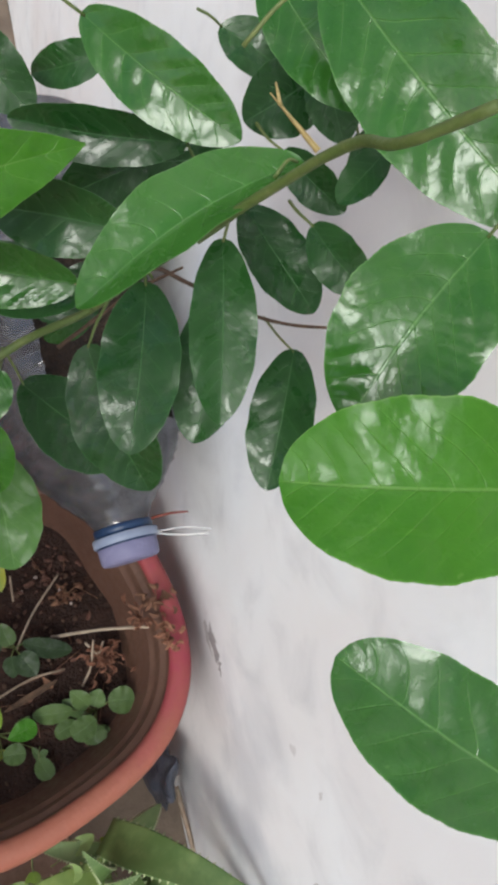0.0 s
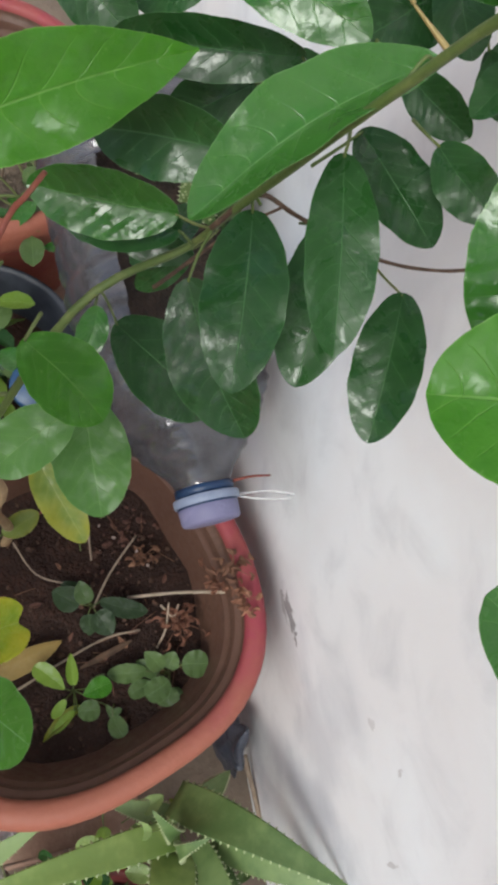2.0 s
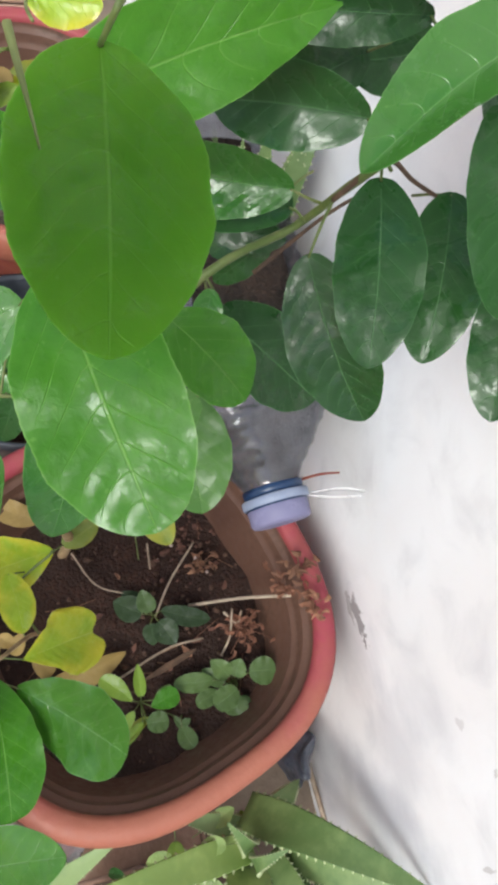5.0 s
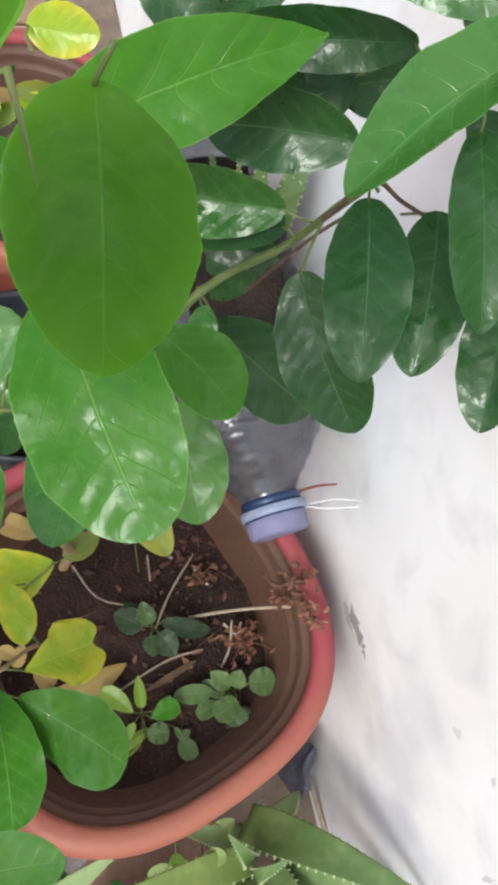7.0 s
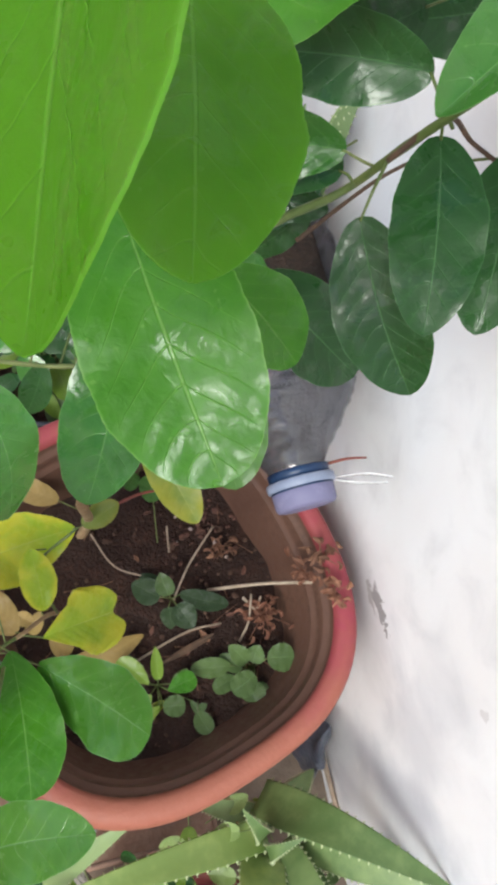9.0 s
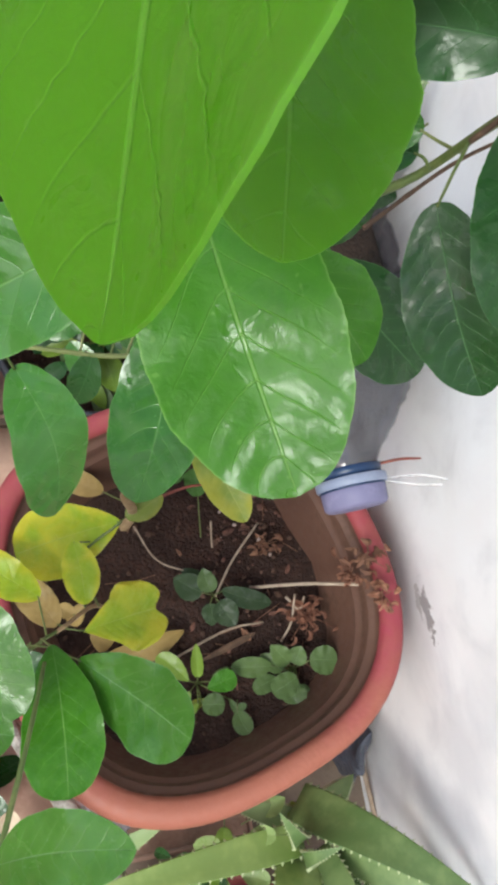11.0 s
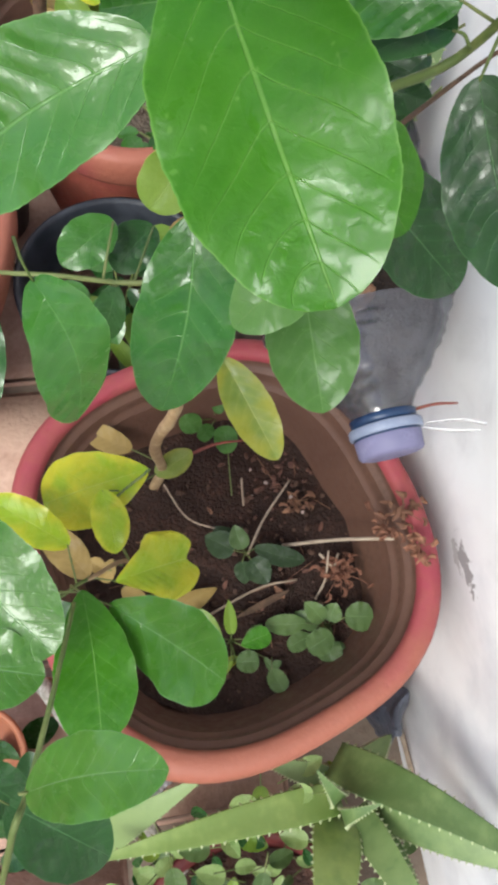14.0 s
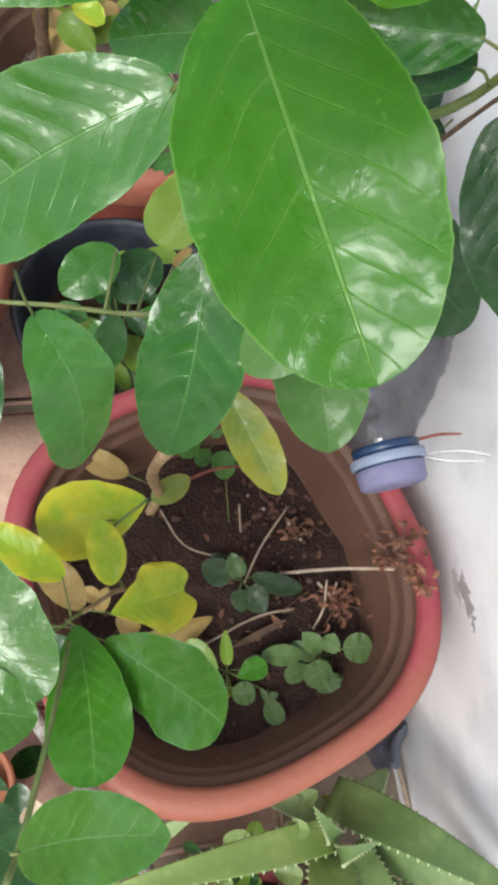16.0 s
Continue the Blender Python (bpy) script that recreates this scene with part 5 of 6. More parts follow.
# ---- aloes ----
def aloe_leaf(plant, material, base, tip, width, face, thick=0.42, sag=0.1, teeth=22, spots=False):
    """A fleshy tapered leaf, hollow above and rounded below, with pale teeth along both edges."""
    base, tip, face = Vector(base), Vector(tip), Vector(face)
    way = tip - base
    length = way.length
    way.normalize()
    face = (face - way * face.dot(way)).normalized()
    cross = way.cross(face)
    bm, rings, rows, sides = bmesh.new(), [], 18, 14
    edges = ([], [])

    def centre(u):
        return base + way * (length * u) + face * (sag * length * math.sin(math.pi * u * 0.9))

    for i in range(rows + 1):
        u = i / rows
        half = width / 2 * (1 - u ** 1.7) ** 0.9 * (0.86 + 0.14 * min(1, u * 5)) + 0.0003
        ring = []
        for k in range(sides):
            a = 2 * math.pi * k / sides
            x, y = math.cos(a), math.sin(a)
            y = y * thick * (1.0 if y < 0 else 0.18) + 0.14 * (x * x - 0.5)
            ring.append(bm.verts.new(centre(u) + cross * (half * x) + face * (half * y)))
        rings.append(ring)
        edges[0].append((centre(u) + cross * half + face * half * 0.07, cross))
        edges[1].append((centre(u) - cross * half + face * half * 0.07, -cross))
    for a, b in zip(rings, rings[1:]):
        for k in range(sides):
            bm.faces.new((a[k], a[(k + 1) % sides], b[(k + 1) % sides], b[k]))
    bm.faces.new(rings[0][::-1])
    bm.faces.new(rings[-1])
    ob = part("leaf", bm, material, plant)
    bm = bmesh.new()
    for edge in edges:
        for k in range(teeth):
            f = (k + 0.6) / (teeth + 1.2) * rows
            i = int(f)
            p = edge[i][0].lerp(edge[i + 1][0], f - i)
            out = edge[i][1]
            s = 0.0013 * (1 - 0.5 * f / rows)
            v = [bm.verts.new(p + way * s * 0.8 - out * s * 0.4), bm.verts.new(p - way * s * 0.8 - out * s * 0.4), bm.verts.new(p + face * s * 0.7 - out * s * 0.4), bm.verts.new(p - face * s * 0.7 - out * s * 0.4), bm.verts.new(p + out * s * 1.3 + way * s * 0.5)]
            for q in ((0, 2, 4), (2, 1, 4), (1, 3, 4), (3, 0, 4)):
                bm.faces.new([v[j] for j in q])
    if spots:
        for k in range(26):
            u, x = 0.1 + 0.75 * noise.random(), noise.random() * 1.4 - 0.7
            half = width / 2 * (1 - u ** 1.7) ** 0.9
            lump(bm, centre(u) + cross * half * x + face * half * (0.14 * (x * x - 0.5) + 0.02 + 0.18 * thick), 0.0008, k, 0.5)
    part("teeth", bm, SPINE, ob, "pale teeth along the edges")
    return ob


aloe = thing("aloe", (0.035, -0.055, 0.030), "spreading grey-green aloe with toothed leaves before the pot", "plant")
# leaves of aloe
aloe_leaf(aloe, ALOELIGHT, (0.0519, -0.0224, 0.0834), (-0.0736, -0.0303, 0.0876), 0.0176, (-0.10, 0.10, 1.00), sag=0.1)
aloe_leaf(aloe, ALOE, (0.0527, -0.0053, 0.0793), (0.1221, -0.0626, 0.1457), 0.0235, (0.00, 0.10, 1.00), sag=0.1)
aloe_leaf(aloe, ALOE, (0.0711, -0.0323, 0.0787), (0.1291, -0.0663, 0.1239), 0.0157, (-0.20, -0.30, 1.00), sag=0.06)
aloe_leaf(aloe, ALOELIGHT, (0.0492, -0.0302, 0.0796), (0.0144, -0.0965, 0.1220), 0.0271, (-0.10, -0.30, 1.00), sag=0.1)
aloe_leaf(aloe, ALOE, (0.0595, -0.0297, 0.0769), (0.0829, -0.0967, 0.1169), 0.0174, (-0.10, -0.20, 1.00), sag=0.08)
aloe_leaf(aloe, ALOE, (0.0665, -0.0327, 0.0719), (0.0811, -0.0798, 0.0901), 0.0146, (0.20, -0.20, 1.00), sag=0.1)
aloe_leaf(aloe, ALOE, (0.0522, -0.0308, 0.0856), (0.0640, -0.0247, 0.1241), 0.0096, (-0.26, 0.05, 0.96), sag=0.3)
aloe_leaf(aloe, ALOE, (0.0518, -0.0223, 0.0779), (0.0343, -0.0046, 0.1136), 0.0104, (-0.22, 0.01, 0.97), sag=0.25)
aloe_leaf(aloe, ALOE, (0.0600, -0.0169, 0.0765), (0.0890, 0.0019, 0.0691), 0.0170, (-0.28, 0.00, 0.96))
aloe_leaf(aloe, ALOE, (0.0525, -0.0150, 0.0699), (0.0145, 0.0011, 0.0723), 0.0134, (-0.19, 0.00, 0.98), sag=0.1)
aloe_leaf(aloe, ALOE, (-0.0877, -0.0331, 0.0333), (-0.0125, -0.0002, 0.1092), 0.0202, (-0.10, 0.00, 1.00), sag=0.1)
# end of aloe
back_aloe = thing("aloe", tuple(CAP + AXIS * 0.13 + UP * 0.006), "spotted green aloe growing from the cut-open bottle", "plant")
# leaves of back_aloe
aloe_leaf(back_aloe, ALOE, (0.0835, 0.2536, 0.2279), (0.0787, 0.2601, 0.3011), 0.0184, (-0.35, -0.67, 0.66), spots=True)
aloe_leaf(back_aloe, ALOE, (0.0887, 0.2511, 0.2283), (0.1108, 0.2750, 0.3095), 0.0154, (-0.39, -0.67, 0.64), spots=True)
aloe_leaf(back_aloe, ALOE, (0.0753, 0.2737, 0.2283), (0.0608, 0.2822, 0.2833), 0.0069, (-0.30, -0.69, 0.66))
aloe_leaf(back_aloe, ALOE, (0.0940, 0.2625, 0.2225), (0.1138, 0.2857, 0.2919), 0.0141, (-0.43, -0.63, 0.64), spots=True)
aloe_leaf(back_aloe, ALOE, (0.0795, 0.2648, 0.2259), (0.0702, 0.2666, 0.2905), 0.0078, (-0.32, -0.67, 0.66), spots=True)
aloe_leaf(back_aloe, ALOE, (0.0663, 0.2705, 0.2248), (0.0501, 0.2818, 0.2694), 0.0107, (-0.28, -0.68, 0.67))
# end of back_aloe
creeper = thing("variegated_creeper", (0.0, -0.05, 0.03), "low variegated creeper with cream-flecked leaves under the aloe", "plant")
# leaves of creeper
stem(creeper, "stem", YELLOWSTEM, [(-0.0335, -0.0579, 0.0260), (-0.0202, -0.0381, 0.0261), (0.0187, -0.0231, 0.0307)], 0.001, 0.0008)
stem(creeper, "stem", YELLOWSTEM, [(-0.0664, -0.0306, 0.0175), (-0.0440, -0.0387, 0.0199), (-0.0335, -0.0579, 0.0260), (0.0046, -0.0617, 0.0230)], 0.0011, 0.0009)
leaf(creeper, LIME, (0.0133, -0.0112, 0.0782), (0.0137, -0.0246, 0.0638), 0.0095, (-0.21, -0.72, 0.66), "ovate", 0.06, 0.2, to=(0.0131, -0.0030, 0.0870))
leaf(creeper, VARIEGATED, (0.0367, -0.0181, 0.0923), (0.0246, -0.0174, 0.0806), 0.0094, (-0.69, 0.06, 0.72), "ovate", 0.06, 0.2, to=(0.0453, -0.0186, 0.1006))
leaf(creeper, VARIEGATED, (0.0108, -0.0187, 0.0746), (-0.0018, -0.0184, 0.0606), 0.0095, (-0.74, 0.05, 0.67), "ovate", 0.06, 0.2, to=(0.0188, -0.0189, 0.0835))
leaf(creeper, WEED, (-0.0147, -0.0364, 0.0612), (-0.0305, -0.0356, 0.0599), 0.0106, (-0.08, 0.06, 0.99), "ovate", 0.06, 0.2, to=(-0.0028, -0.0370, 0.0622))
leaf(creeper, VARIEGATED, (-0.0428, -0.0434, 0.0625), (-0.0338, -0.0373, 0.0590), 0.0079, (0.20, 0.24, 0.95), "ovate", 0.06, 0.2, to=(-0.0523, -0.0498, 0.0662))
leaf(creeper, VARIEGATED, (-0.0085, -0.0514, 0.0568), (-0.0235, -0.0454, 0.0630), 0.0101, (0.35, -0.08, 0.93), "ovate", 0.06, 0.2, to=(0.0019, -0.0556, 0.0525))
leaf(creeper, VARIEGATED, (-0.0043, -0.0465, 0.0709), (0.0070, -0.0468, 0.0664), 0.0071, (0.37, 0.08, 0.93), "ovate", 0.06, 0.2, to=(-0.0154, -0.0462, 0.0753))
leaf(creeper, WEED, (0.0082, -0.0488, 0.0841), (0.0052, -0.0615, 0.0736), 0.0092, (-0.35, -0.55, 0.76), "ovate", 0.06, 0.2, to=(0.0103, -0.0397, 0.0916))
leaf(creeper, WEED, (0.0124, -0.0464, 0.0751), (0.0261, -0.0441, 0.0691), 0.0086, (0.37, 0.19, 0.91), "ovate", 0.06, 0.2, to=(0.0015, -0.0482, 0.0799))
leaf(creeper, VARIEGATED, (-0.0071, -0.0322, 0.0648), (-0.0011, -0.0423, 0.0703), 0.0085, (-0.27, 0.33, 0.90), "ovate", 0.06, 0.2, to=(-0.0127, -0.0229, 0.0597))
leaf(creeper, WEED, (-0.0347, -0.0415, 0.0653), (-0.0334, -0.0576, 0.0531), 0.0110, (-0.01, -0.60, 0.80), "ovate", 0.06, 0.2, to=(-0.0355, -0.0320, 0.0725))
leaf(creeper, WEED, (-0.0007, -0.0671, 0.0636), (0.0087, -0.0597, 0.0673), 0.0086, (-0.34, -0.04, 0.94), "ovate", 0.06, 0.2, to=(-0.0097, -0.0742, 0.0601))
leaf(creeper, VARIEGATED, (-0.0084, -0.0326, 0.0533), (-0.0202, -0.0275, 0.0434), 0.0091, (-0.55, 0.25, 0.79), "ovate", 0.06, 0.2, to=(-0.0046, -0.0321, 0.0279))
leaf(creeper, LIME, (-0.0428, -0.0393, 0.0421), (-0.0472, -0.0240, 0.0362), 0.0114, (-0.10, 0.33, 0.94), "ovate", 0.06, 0.2, to=(-0.0408, -0.0444, 0.0217))
leaf(creeper, LIME, (0.0538, -0.0162, 0.0753), (0.0522, -0.0054, 0.0689), 0.0080, (-0.33, 0.44, 0.84), "ovate", 0.06, 0.2, to=(0.0553, -0.0264, 0.0814))
leaf(creeper, VARIEGATED, (0.0342, -0.0079, 0.0737), (0.0477, -0.0029, 0.0761), 0.0097, (-0.18, 0.01, 0.98), "ovate", 0.06, 0.2, to=(0.0231, -0.0120, 0.0717))
leaf(creeper, VARIEGATED, (-0.0687, -0.0472, 0.0545), (-0.0570, -0.0481, 0.0668), 0.0079, (-0.70, 0.18, 0.69), "ovate", 0.06, 0.2, to=(-0.0770, -0.0466, 0.0458))
leaf(creeper, VARIEGATED, (-0.0333, -0.0378, 0.0450), (-0.0213, -0.0274, 0.0556), 0.0115, (-0.48, -0.29, 0.83), "ovate", 0.06, 0.2, to=(-0.0242, -0.0441, 0.0260))
leaf(creeper, VARIEGATED, (-0.0517, -0.0438, 0.0380), (-0.0380, -0.0529, 0.0424), 0.0111, (-0.18, 0.19, 0.97), "ovate", 0.06, 0.2, to=(-0.0419, -0.0425, 0.0211))
leaf(creeper, VARIEGATED, (0.0173, -0.0705, 0.0447), (0.0219, -0.0561, 0.0492), 0.0111, (-0.27, -0.21, 0.94), "ovate", 0.06, 0.2, to=(0.0046, -0.0617, 0.0230))
leaf(creeper, LIME, (-0.0056, -0.0652, 0.0411), (-0.0026, -0.0534, 0.0454), 0.0089, (-0.22, -0.28, 0.93), "ovate", 0.06, 0.2, to=(-0.0068, -0.0605, 0.0239))
leaf(creeper, VARIEGATED, (-0.0285, -0.0603, 0.0428), (-0.0160, -0.0585, 0.0357), 0.0084, (0.47, 0.21, 0.86), "ovate", 0.06, 0.2, to=(-0.0297, -0.0583, 0.0257))
leaf(creeper, VARIEGATED, (0.0210, -0.0472, 0.0548), (0.0169, -0.0569, 0.0401), 0.0076, (-0.58, -0.60, 0.55), "ovate", 0.06, 0.2, to=(0.0237, -0.0408, 0.0646))
leaf(creeper, LIME, (-0.0372, -0.0407, 0.0318), (-0.0249, -0.0408, 0.0425), 0.0086, (-0.65, 0.09, 0.75), "ovate", 0.06, 0.2, to=(-0.0398, -0.0464, 0.0223))
leaf(creeper, LIME, (0.0022, -0.0348, 0.0440), (0.0169, -0.0422, 0.0478), 0.0112, (-0.20, 0.10, 0.97), "ovate", 0.06, 0.2, to=(0.0032, -0.0291, 0.0288))
leaf(creeper, WEED, (-0.0086, -0.0225, 0.0462), (0.0000, -0.0367, 0.0436), 0.0112, (0.02, -0.17, 0.99), "ovate", 0.06, 0.2, to=(-0.0046, -0.0321, 0.0279))
leaf(creeper, VARIEGATED, (0.0384, -0.0431, 0.0497), (0.0243, -0.0382, 0.0455), 0.0103, (-0.25, 0.10, 0.96), "ovate", 0.06, 0.2, to=(0.0493, -0.0469, 0.0530))
leaf(creeper, WEED, (0.0601, -0.0693, 0.0559), (0.0745, -0.0678, 0.0571), 0.0095, (-0.10, 0.14, 0.98), "ovate", 0.06, 0.2, to=(0.0482, -0.0705, 0.0549))
leaf(creeper, WEED, (0.0803, -0.0906, 0.0525), (0.0822, -0.0762, 0.0481), 0.0114, (-0.26, 0.31, 0.92), "ovate", 0.06, 0.2, to=(0.0788, -0.1020, 0.0560))
leaf(creeper, VARIEGATED, (0.0662, -0.0804, 0.0530), (0.0540, -0.0765, 0.0451), 0.0097, (-0.47, 0.23, 0.85), "ovate", 0.06, 0.2, to=(0.0759, -0.0835, 0.0593))
leaf(creeper, WEED, (0.0915, -0.0512, 0.0653), (0.0803, -0.0552, 0.0707), 0.0063, (0.29, 0.36, 0.89), "ovate", 0.06, 0.2, to=(0.1018, -0.0475, 0.0603))
leaf(creeper, DARK, (0.0375, -0.0541, 0.0507), (0.0358, -0.0461, 0.0482), 0.0056, (-0.22, 0.24, 0.94), "ovate", 0.06, 0.2, to=(0.0399, -0.0653, 0.0542))
leaf(creeper, DARK, (-0.0426, -0.0162, 0.0457), (-0.0464, -0.0047, 0.0465), 0.0076, (0.00, -0.07, 1.00), "ovate", 0.06, 0.2, to=(-0.0388, -0.0276, 0.0449))
leaf(creeper, DARK, (-0.0117, -0.0425, 0.0430), (-0.0085, -0.0508, 0.0330), 0.0051, (0.18, -0.73, 0.66), "ovate", 0.06, 0.2, to=(-0.0124, -0.0351, 0.0270))
leaf(creeper, WEED, (-0.0207, -0.0502, 0.0377), (-0.0131, -0.0583, 0.0406), 0.0071, (-0.16, 0.19, 0.97), "ovate", 0.06, 0.2, to=(-0.0255, -0.0460, 0.0260))
leaf(creeper, DARK, (-0.0223, -0.0501, 0.0373), (-0.0227, -0.0582, 0.0308), 0.0050, (-0.13, -0.62, 0.77), "ovate", 0.06, 0.2, to=(-0.0268, -0.0480, 0.0260))
leaf(creeper, WEED, (-0.0437, -0.0403, 0.0359), (-0.0332, -0.0393, 0.0403), 0.0066, (-0.39, 0.04, 0.92), "ovate", 0.06, 0.2, to=(-0.0408, -0.0444, 0.0217))
leaf(creeper, DARK, (0.0736, -0.0386, 0.0658), (0.0655, -0.0455, 0.0662), 0.0065, (-0.12, 0.20, 0.97), "ovate", 0.06, 0.2, to=(0.0827, -0.0308, 0.0653))
leaf(creeper, WEED, (0.0574, -0.0334, 0.0638), (0.0682, -0.0336, 0.0584), 0.0055, (0.45, 0.06, 0.89), "ovate", 0.06, 0.2, to=(0.0467, -0.0332, 0.0692))
leaf(creeper, WEED, (-0.0106, -0.0554, 0.0382), (-0.0027, -0.0622, 0.0392), 0.0064, (-0.06, 0.07, 1.00), "ovate", 0.06, 0.2, to=(-0.0106, -0.0602, 0.0242))
leaf(creeper, DARK, (0.0233, -0.0657, 0.0426), (0.0125, -0.0654, 0.0418), 0.0065, (-0.07, 0.12, 0.99), "ovate", 0.06, 0.2, to=(0.0046, -0.0617, 0.0230))
leaf(creeper, DARK, (0.0008, -0.0625, 0.0382), (0.0041, -0.0692, 0.0351), 0.0044, (0.11, -0.38, 0.92), "ovate", 0.06, 0.2, to=(0.0008, -0.0613, 0.0233))
leaf(creeper, DARK, (0.0794, -0.0718, 0.0542), (0.0887, -0.0759, 0.0539), 0.0059, (0.03, 0.00, 1.00), "ovate", 0.06, 0.2, to=(0.0684, -0.0670, 0.0546))
leaf(creeper, VARIEGATED, (0.0649, -0.0816, 0.0467), (0.0758, -0.0753, 0.0450), 0.0077, (-0.02, 0.29, 0.96), "ovate", 0.06, 0.2, to=(0.0546, -0.0876, 0.0483))
leaf(creeper, DARK, (-0.0468, -0.0592, 0.0277), (-0.0493, -0.0478, 0.0299), 0.0075, (0.04, -0.18, 0.98), "ovate", 0.06, 0.2, to=(-0.0356, -0.0541, 0.0248))
leaf(creeper, VARIEGATED, (-0.0527, -0.0404, 0.0336), (-0.0497, -0.0486, 0.0306), 0.0054, (0.13, -0.30, 0.94), "ovate", 0.06, 0.2, to=(-0.0507, -0.0363, 0.0192))
leaf(creeper, DARK, (0.0058, -0.0703, 0.0364), (0.0011, -0.0646, 0.0271), 0.0056, (-0.51, 0.59, 0.62), "ovate", 0.06, 0.2, to=(0.0046, -0.0617, 0.0230))
leaf(creeper, VARIEGATED, (0.0179, -0.0621, 0.0426), (0.0252, -0.0669, 0.0418), 0.0051, (0.09, -0.04, 1.00), "ovate", 0.06, 0.2, to=(0.0046, -0.0617, 0.0230))
leaf(creeper, WEED, (0.0624, -0.0462, 0.0600), (0.0690, -0.0365, 0.0584), 0.0075, (-0.14, 0.25, 0.96), "ovate", 0.06, 0.2, to=(0.0557, -0.0560, 0.0616))
leaf(creeper, DARK, (-0.0539, -0.0405, 0.0333), (-0.0484, -0.0360, 0.0420), 0.0045, (-0.65, -0.42, 0.63), "ovate", 0.06, 0.2, to=(-0.0507, -0.0363, 0.0192))
leaf(creeper, VARIEGATED, (0.0305, -0.0500, 0.0506), (0.0400, -0.0553, 0.0430), 0.0055, (0.49, -0.29, 0.82), "ovate", 0.06, 0.2, to=(0.0219, -0.0452, 0.0575))
leaf(creeper, VARIEGATED, (0.0557, -0.0311, 0.0643), (0.0664, -0.0365, 0.0570), 0.0061, (0.42, -0.31, 0.85), "ovate", 0.06, 0.2, to=(0.0466, -0.0265, 0.0705))
leaf(creeper, DARK, (-0.0368, -0.0312, 0.0412), (-0.0416, -0.0378, 0.0399), 0.0054, (-0.14, -0.09, 0.99), "ovate", 0.06, 0.2, to=(-0.0215, -0.0401, 0.0261))
leaf(creeper, DARK, (0.0060, -0.0286, 0.0529), (0.0020, -0.0394, 0.0560), 0.0076, (-0.04, 0.29, 0.96), "ovate", 0.06, 0.2, to=(0.0070, -0.0276, 0.0293))
leaf(creeper, WEED, (0.0274, -0.0583, 0.0465), (0.0195, -0.0608, 0.0537), 0.0046, (0.54, 0.40, 0.73), "ovate", 0.06, 0.2, to=(0.0360, -0.0556, 0.0386))
leaf(creeper, VARIEGATED, (0.0165, -0.0563, 0.0446), (0.0071, -0.0517, 0.0414), 0.0065, (-0.26, 0.15, 0.95), "ovate", 0.06, 0.2, to=(0.0046, -0.0617, 0.0230))
leaf(creeper, DARK, (0.0152, -0.0401, 0.0507), (0.0056, -0.0386, 0.0389), 0.0068, (-0.75, 0.18, 0.64), "ovate", 0.06, 0.2, to=(0.0109, -0.0261, 0.0297))
leaf(creeper, VARIEGATED, (0.0105, -0.0167, 0.0587), (0.0119, -0.0252, 0.0490), 0.0053, (-0.09, -0.76, 0.65), "ovate", 0.06, 0.2, to=(0.0148, -0.0246, 0.0302))
leaf(creeper, DARK, (-0.0213, -0.0187, 0.0501), (-0.0136, -0.0218, 0.0591), 0.0054, (-0.68, 0.27, 0.68), "ovate", 0.06, 0.2, to=(-0.0124, -0.0351, 0.0270))
leaf(creeper, DARK, (0.0410, -0.0811, 0.0409), (0.0421, -0.0705, 0.0417), 0.0072, (-0.22, -0.05, 0.97), "ovate", 0.06, 0.2, to=(0.0398, -0.0930, 0.0400))
leaf(creeper, VARIEGATED, (0.0466, -0.0543, 0.0529), (0.0536, -0.0619, 0.0522), 0.0064, (-0.02, -0.11, 0.99), "ovate", 0.06, 0.2, to=(0.0385, -0.0455, 0.0537))
leaf(creeper, DARK, (-0.0126, -0.0356, 0.0455), (-0.0228, -0.0314, 0.0517), 0.0062, (0.46, -0.17, 0.87), "ovate", 0.06, 0.2, to=(-0.0124, -0.0351, 0.0270))
leaf(creeper, DARK, (-0.0541, -0.0449, 0.0315), (-0.0468, -0.0550, 0.0219), 0.0073, (0.40, -0.46, 0.79), "ovate", 0.06, 0.2, to=(-0.0507, -0.0363, 0.0192))
leaf(creeper, WEED, (0.0788, -0.0688, 0.0552), (0.0795, -0.0618, 0.0668), 0.0045, (-0.64, -0.64, 0.43), "ovate", 0.06, 0.2, to=(0.0782, -0.0750, 0.0449))
leaf(creeper, DARK, (-0.1032, -0.0019, 0.0453), (-0.1022, 0.0232, 0.0551), 0.0165, (0.05, -0.37, 0.93), "oval", 0.06, 0.12, to=(-0.1036, -0.0131, 0.0409))
leaf(creeper, DARK, (-0.1222, -0.0151, 0.0350), (-0.1081, -0.0036, 0.0491), 0.0117, (-0.45, -0.41, 0.79), "oval", 0.06, 0.12, to=(-0.1296, -0.0211, 0.0276))
leaf(creeper, DARK, (-0.0969, 0.0072, 0.0173), (-0.0889, -0.0122, 0.0066), 0.0131, (0.21, -0.40, 0.89), "oval", 0.06, 0.12, to=(-0.1010, 0.0171, 0.0228))
leaf(creeper, DARK, (-0.1178, -0.0268, 0.0534), (-0.0997, -0.0227, 0.0619), 0.0116, (-0.42, -0.03, 0.91), "oval", 0.06, 0.12, to=(-0.1284, -0.0292, 0.0484))
leaf(creeper, DARK, (-0.0715, -0.0193, 0.0234), (-0.0857, -0.0344, 0.0163), 0.0138, (-0.26, -0.20, 0.94), "oval", 0.06, 0.12, to=(-0.0664, -0.0306, 0.0175))
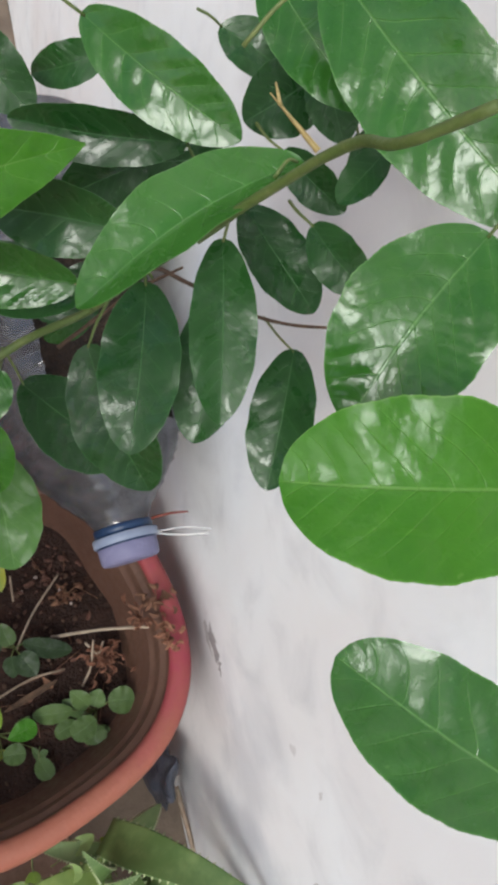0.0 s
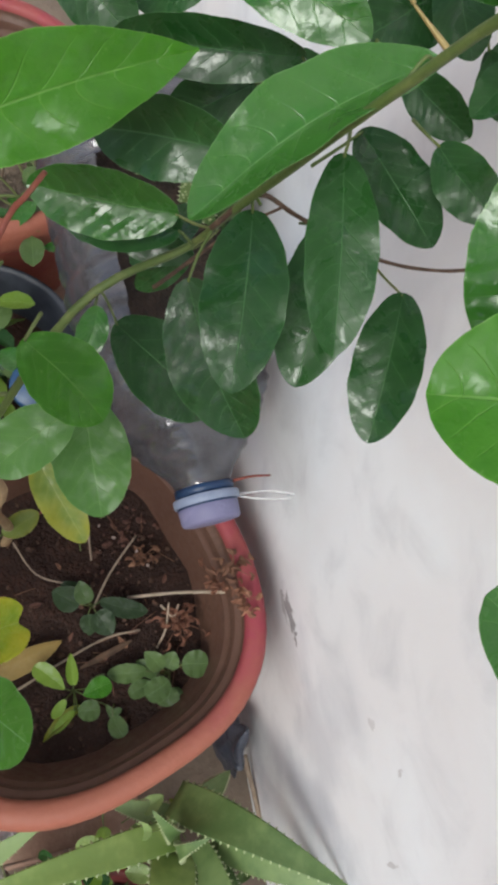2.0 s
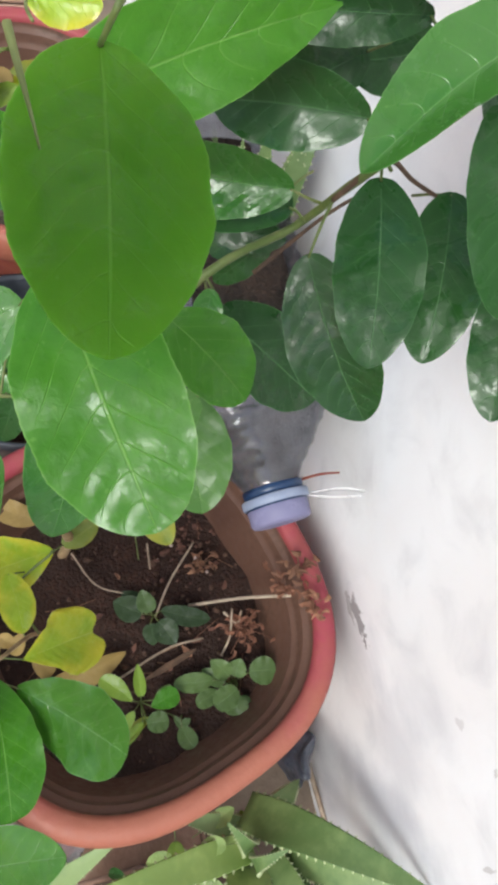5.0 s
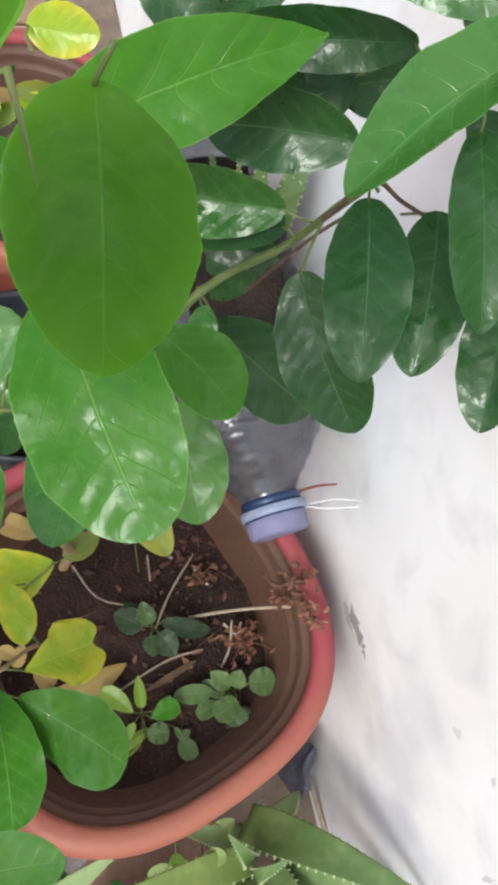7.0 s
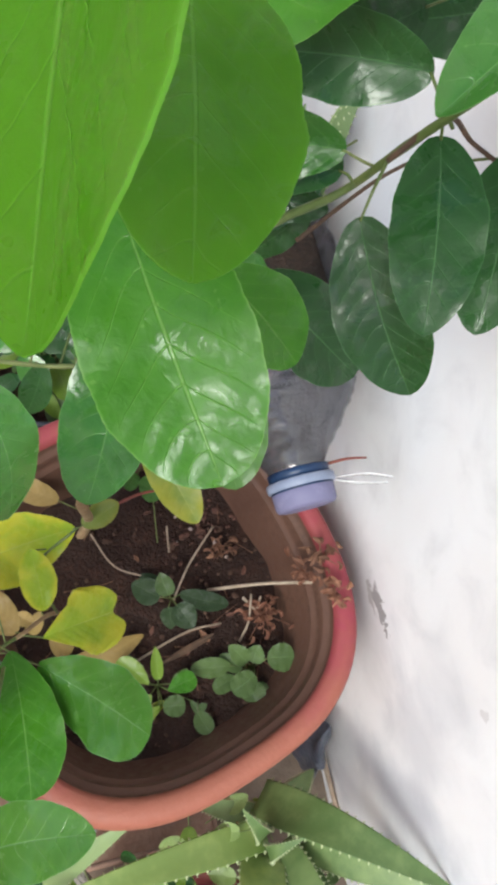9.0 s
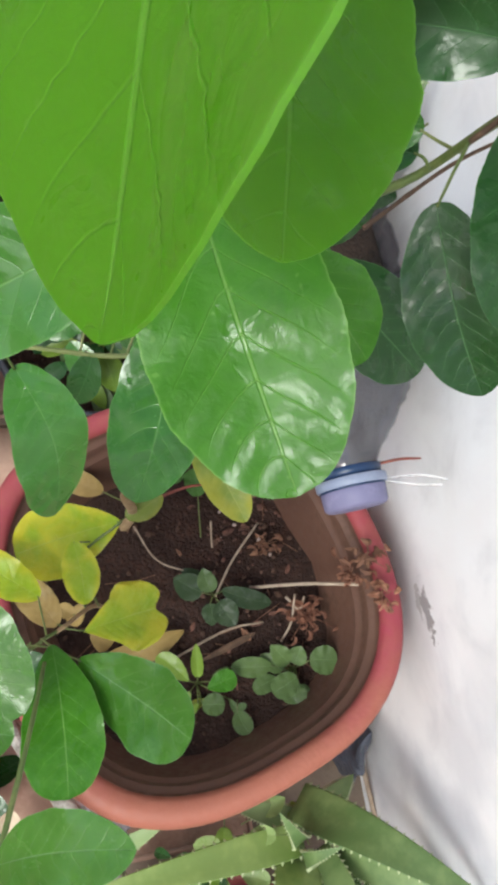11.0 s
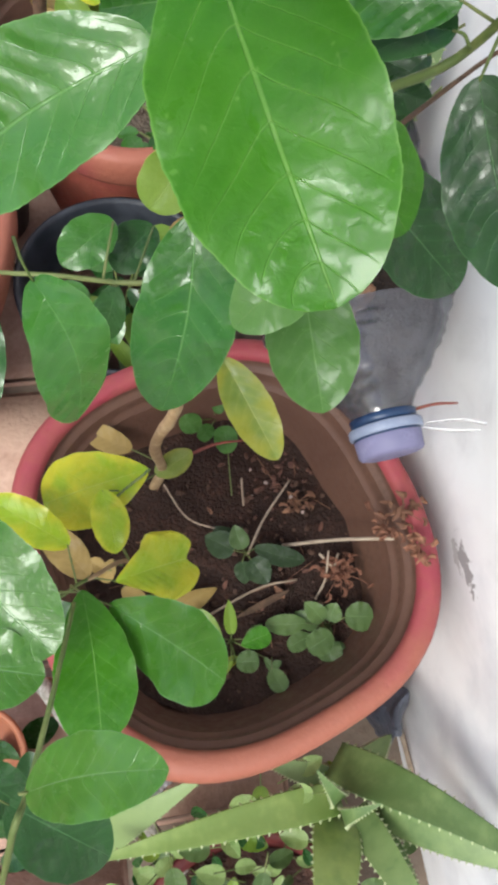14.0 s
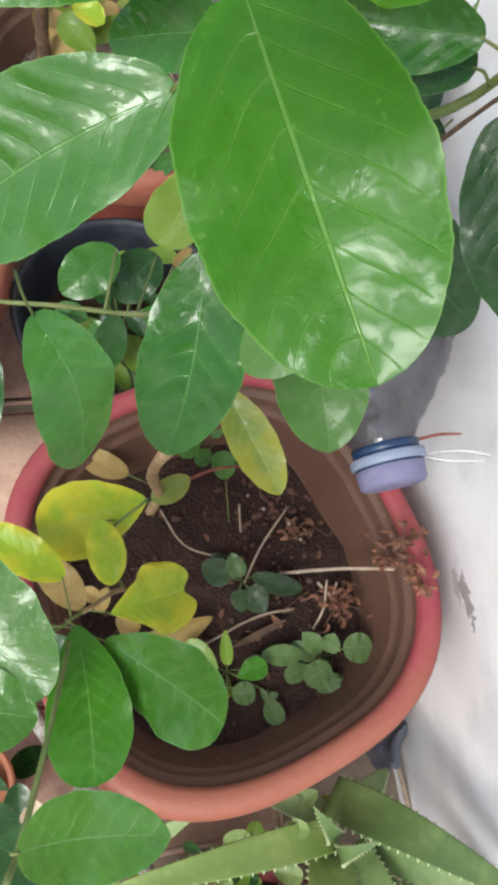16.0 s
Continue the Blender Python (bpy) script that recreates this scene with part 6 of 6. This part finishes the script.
leaf(creeper, DARK, (-0.1183, 0.0312, 0.0445), (-0.1181, 0.0053, 0.0232), 0.0170, (0.12, -0.63, 0.77), "oval", 0.06, 0.12, to=(-0.1184, 0.0405, 0.0521))
leaf(creeper, DARK, (-0.0896, 0.0387, 0.0214), (-0.1122, 0.0298, 0.0082), 0.0156, (-0.41, -0.25, 0.88), "oval", 0.06, 0.12, to=(-0.0798, 0.0426, 0.0271))
# end of creeper
bowl = thing("plant_pot", (0.002, -0.102, 0.0), "wide crimson plastic bowl pot holding the aloe", "pot", "plant pots")
bm = bmesh.new()
lathe(bm, [(0.001, 0.0), (0.050, 0.0), (0.064, 0.034), (0.068, 0.036), (0.070, 0.043), (0.067, 0.044), (0.063, 0.039), (0.060, 0.026), (0.001, 0.026)], bowl.location, 2.0, 0.0, 64)
part("body", bm, BOWLRED, bowl)
soil_in((0.002, -0.102, 0.0), 0.0605, 0.030, "soil", "dark soil in the aloe's pot", 29)

# ---- stick, plastic sheet and twig at the wall ----
# leaves of stick
solo("dead_stick", tube(bmesh.new(), [(-0.1263, 0.1052, 0.0528), (-0.1046, 0.0715, 0.0520), (-0.0825, 0.0370, 0.0552), (-0.0603, 0.0025, 0.0505), (-0.0279, -0.0479, 0.0293)], 0.0048, 0.0040, 10, 6, 0.5), GREYWOOD, "weathered grey stick with peeling bark beside the pot", "stick")
solo("cane", tube(bmesh.new(), [(0.1123, 0.0083, 0.0182), (0.1160, -0.0234, 0.0113), (0.1197, -0.0551, 0.0043)], 0.0018, 0.0018, 8, 4, 0.2), STRAW, "thin pale cane lying along the wall foot", "cane")
# end of stick
bm = bmesh.new()
made = bmesh.ops.create_icosphere(bm, subdivisions=4, radius=1.0, matrix=Matrix.LocRotScale((0.1000, 0.018, 0.034), None, (0.006, 0.020, 0.036)))
for v in made["verts"]:
    p = v.co * 60
    v.co += Vector((noise.noise(p) * 0.6, noise.noise(p + Vector((9, 0, 0))), noise.noise(p + Vector((0, 9, 0))))) * 0.009
    v.co.z = max(v.co.z, 0.0)
    v.co.x = min(v.co.x, 0.1135)
solo("plastic_bag", bm, BLUEBLACK, "crumpled grey-blue plastic bag wedged against the wall", "bag")

# ---- small litter round the pots ----
def leaf_fragment(base, tip, width, label):
    bm = blade(bmesh.new(), base, tip, width, (0.1, -0.3, 1), "ovate", 0.18, 0.5, 0.15, 8, 6, 0.0004, 3)
    solo("dry_leaf", bm, PAPERLEAF, label, "dry leaf")


def small_pot(place, label):
    pot = thing("plant_pot", place, label, "pot", "plant pots")
    bm = bmesh.new()
    lathe(bm, [(0.001, 0.0), (0.020, 0.0), (0.027, 0.042), (0.029, 0.043), (0.030, 0.052), (0.028, 0.053), (0.026, 0.049), (0.025, 0.038), (0.001, 0.038)], pot.location, 2.0, 0.0, 48)
    part("body", bm, TERRACOTTA, pot)


PAPERLEAF = mottled("bleached dry leaf", (0.42, 0.33, 0.22), (0.58, 0.48, 0.35), 90, 0.8, 0.3, 0.0006)
# leaves of fragment
leaf_fragment((-0.0931, 0.0028, 0.0750), (-0.0907, 0.0141, 0.0780), 0.013, "pale dry leaf fragment caught under the green twig")
small_pot((-0.1332, 0.0215, 0.0), "little terracotta-coloured pot beside the dead stick")
# end of fragment
bm = bmesh.new()
made = bmesh.ops.create_icosphere(bm, subdivisions=4, radius=1.0, matrix=Matrix.LocRotScale((-0.048, -0.003, 0.020), None, (0.016, 0.012, 0.016)))
for v in made["verts"]:
    p, fold = v.co * 90, v.co * 330
    v.co += Vector((noise.noise(p), noise.noise(p + Vector((9, 0, 0))), noise.noise(p + Vector((0, 9, 0))))) * 0.009
    v.co += Vector((noise.noise(fold), noise.noise(fold + Vector((9, 0, 0))), noise.noise(fold + Vector((0, 9, 0))))) * 0.004
    v.co.z = max(v.co.z, 0.0)
solo("plastic_wrapper", bm, WRAP, "crumpled clear shiny wrapper lying by the pot", "wrapper")
lid = bmesh.new()
turned(lid, [(0.0, 0.0001), (0.0, 0.0125), (0.0008, 0.0138), (0.0075, 0.0142), (0.0080, 0.0132), (0.0025, 0.0125), (0.0020, 0.0001)], (-0.002, 0.229, 0.137), (0.1, 0.3, -1.0), 40)
solo("bottle_lid", lid, BLUELID, "blue plastic bottle lid perched on the black tub", "lid")

# ---- pavers, nearest the walk ----
rng = random.Random(2)
bm = bmesh.new()
box(bm, (-0.097, -0.047, -0.03), (0.097, 0.047, 0.0))
bmesh.ops.bevel(bm, geom=[e for e in bm.edges], offset=0.004, segments=2, affect="EDGES")
mesh = mesh_of("paver", bm, PAVER)
for i in range(-9, 15):
    for j in range(-5, 1):
        x = j * 0.2 + (0.1 if i % 2 else 0.0) - 0.055
        if x > 0.018:
            continue
        ob = new("paver", mesh)
        ob.parent = ground
        ob.matrix_basis = pose(x, i * 0.1 + 0.02, -0.003 + rng.gauss(0, 0.0008), rng.gauss(0, 0.4), rng.gauss(0, 0.4), rng.gauss(0, 0.4))
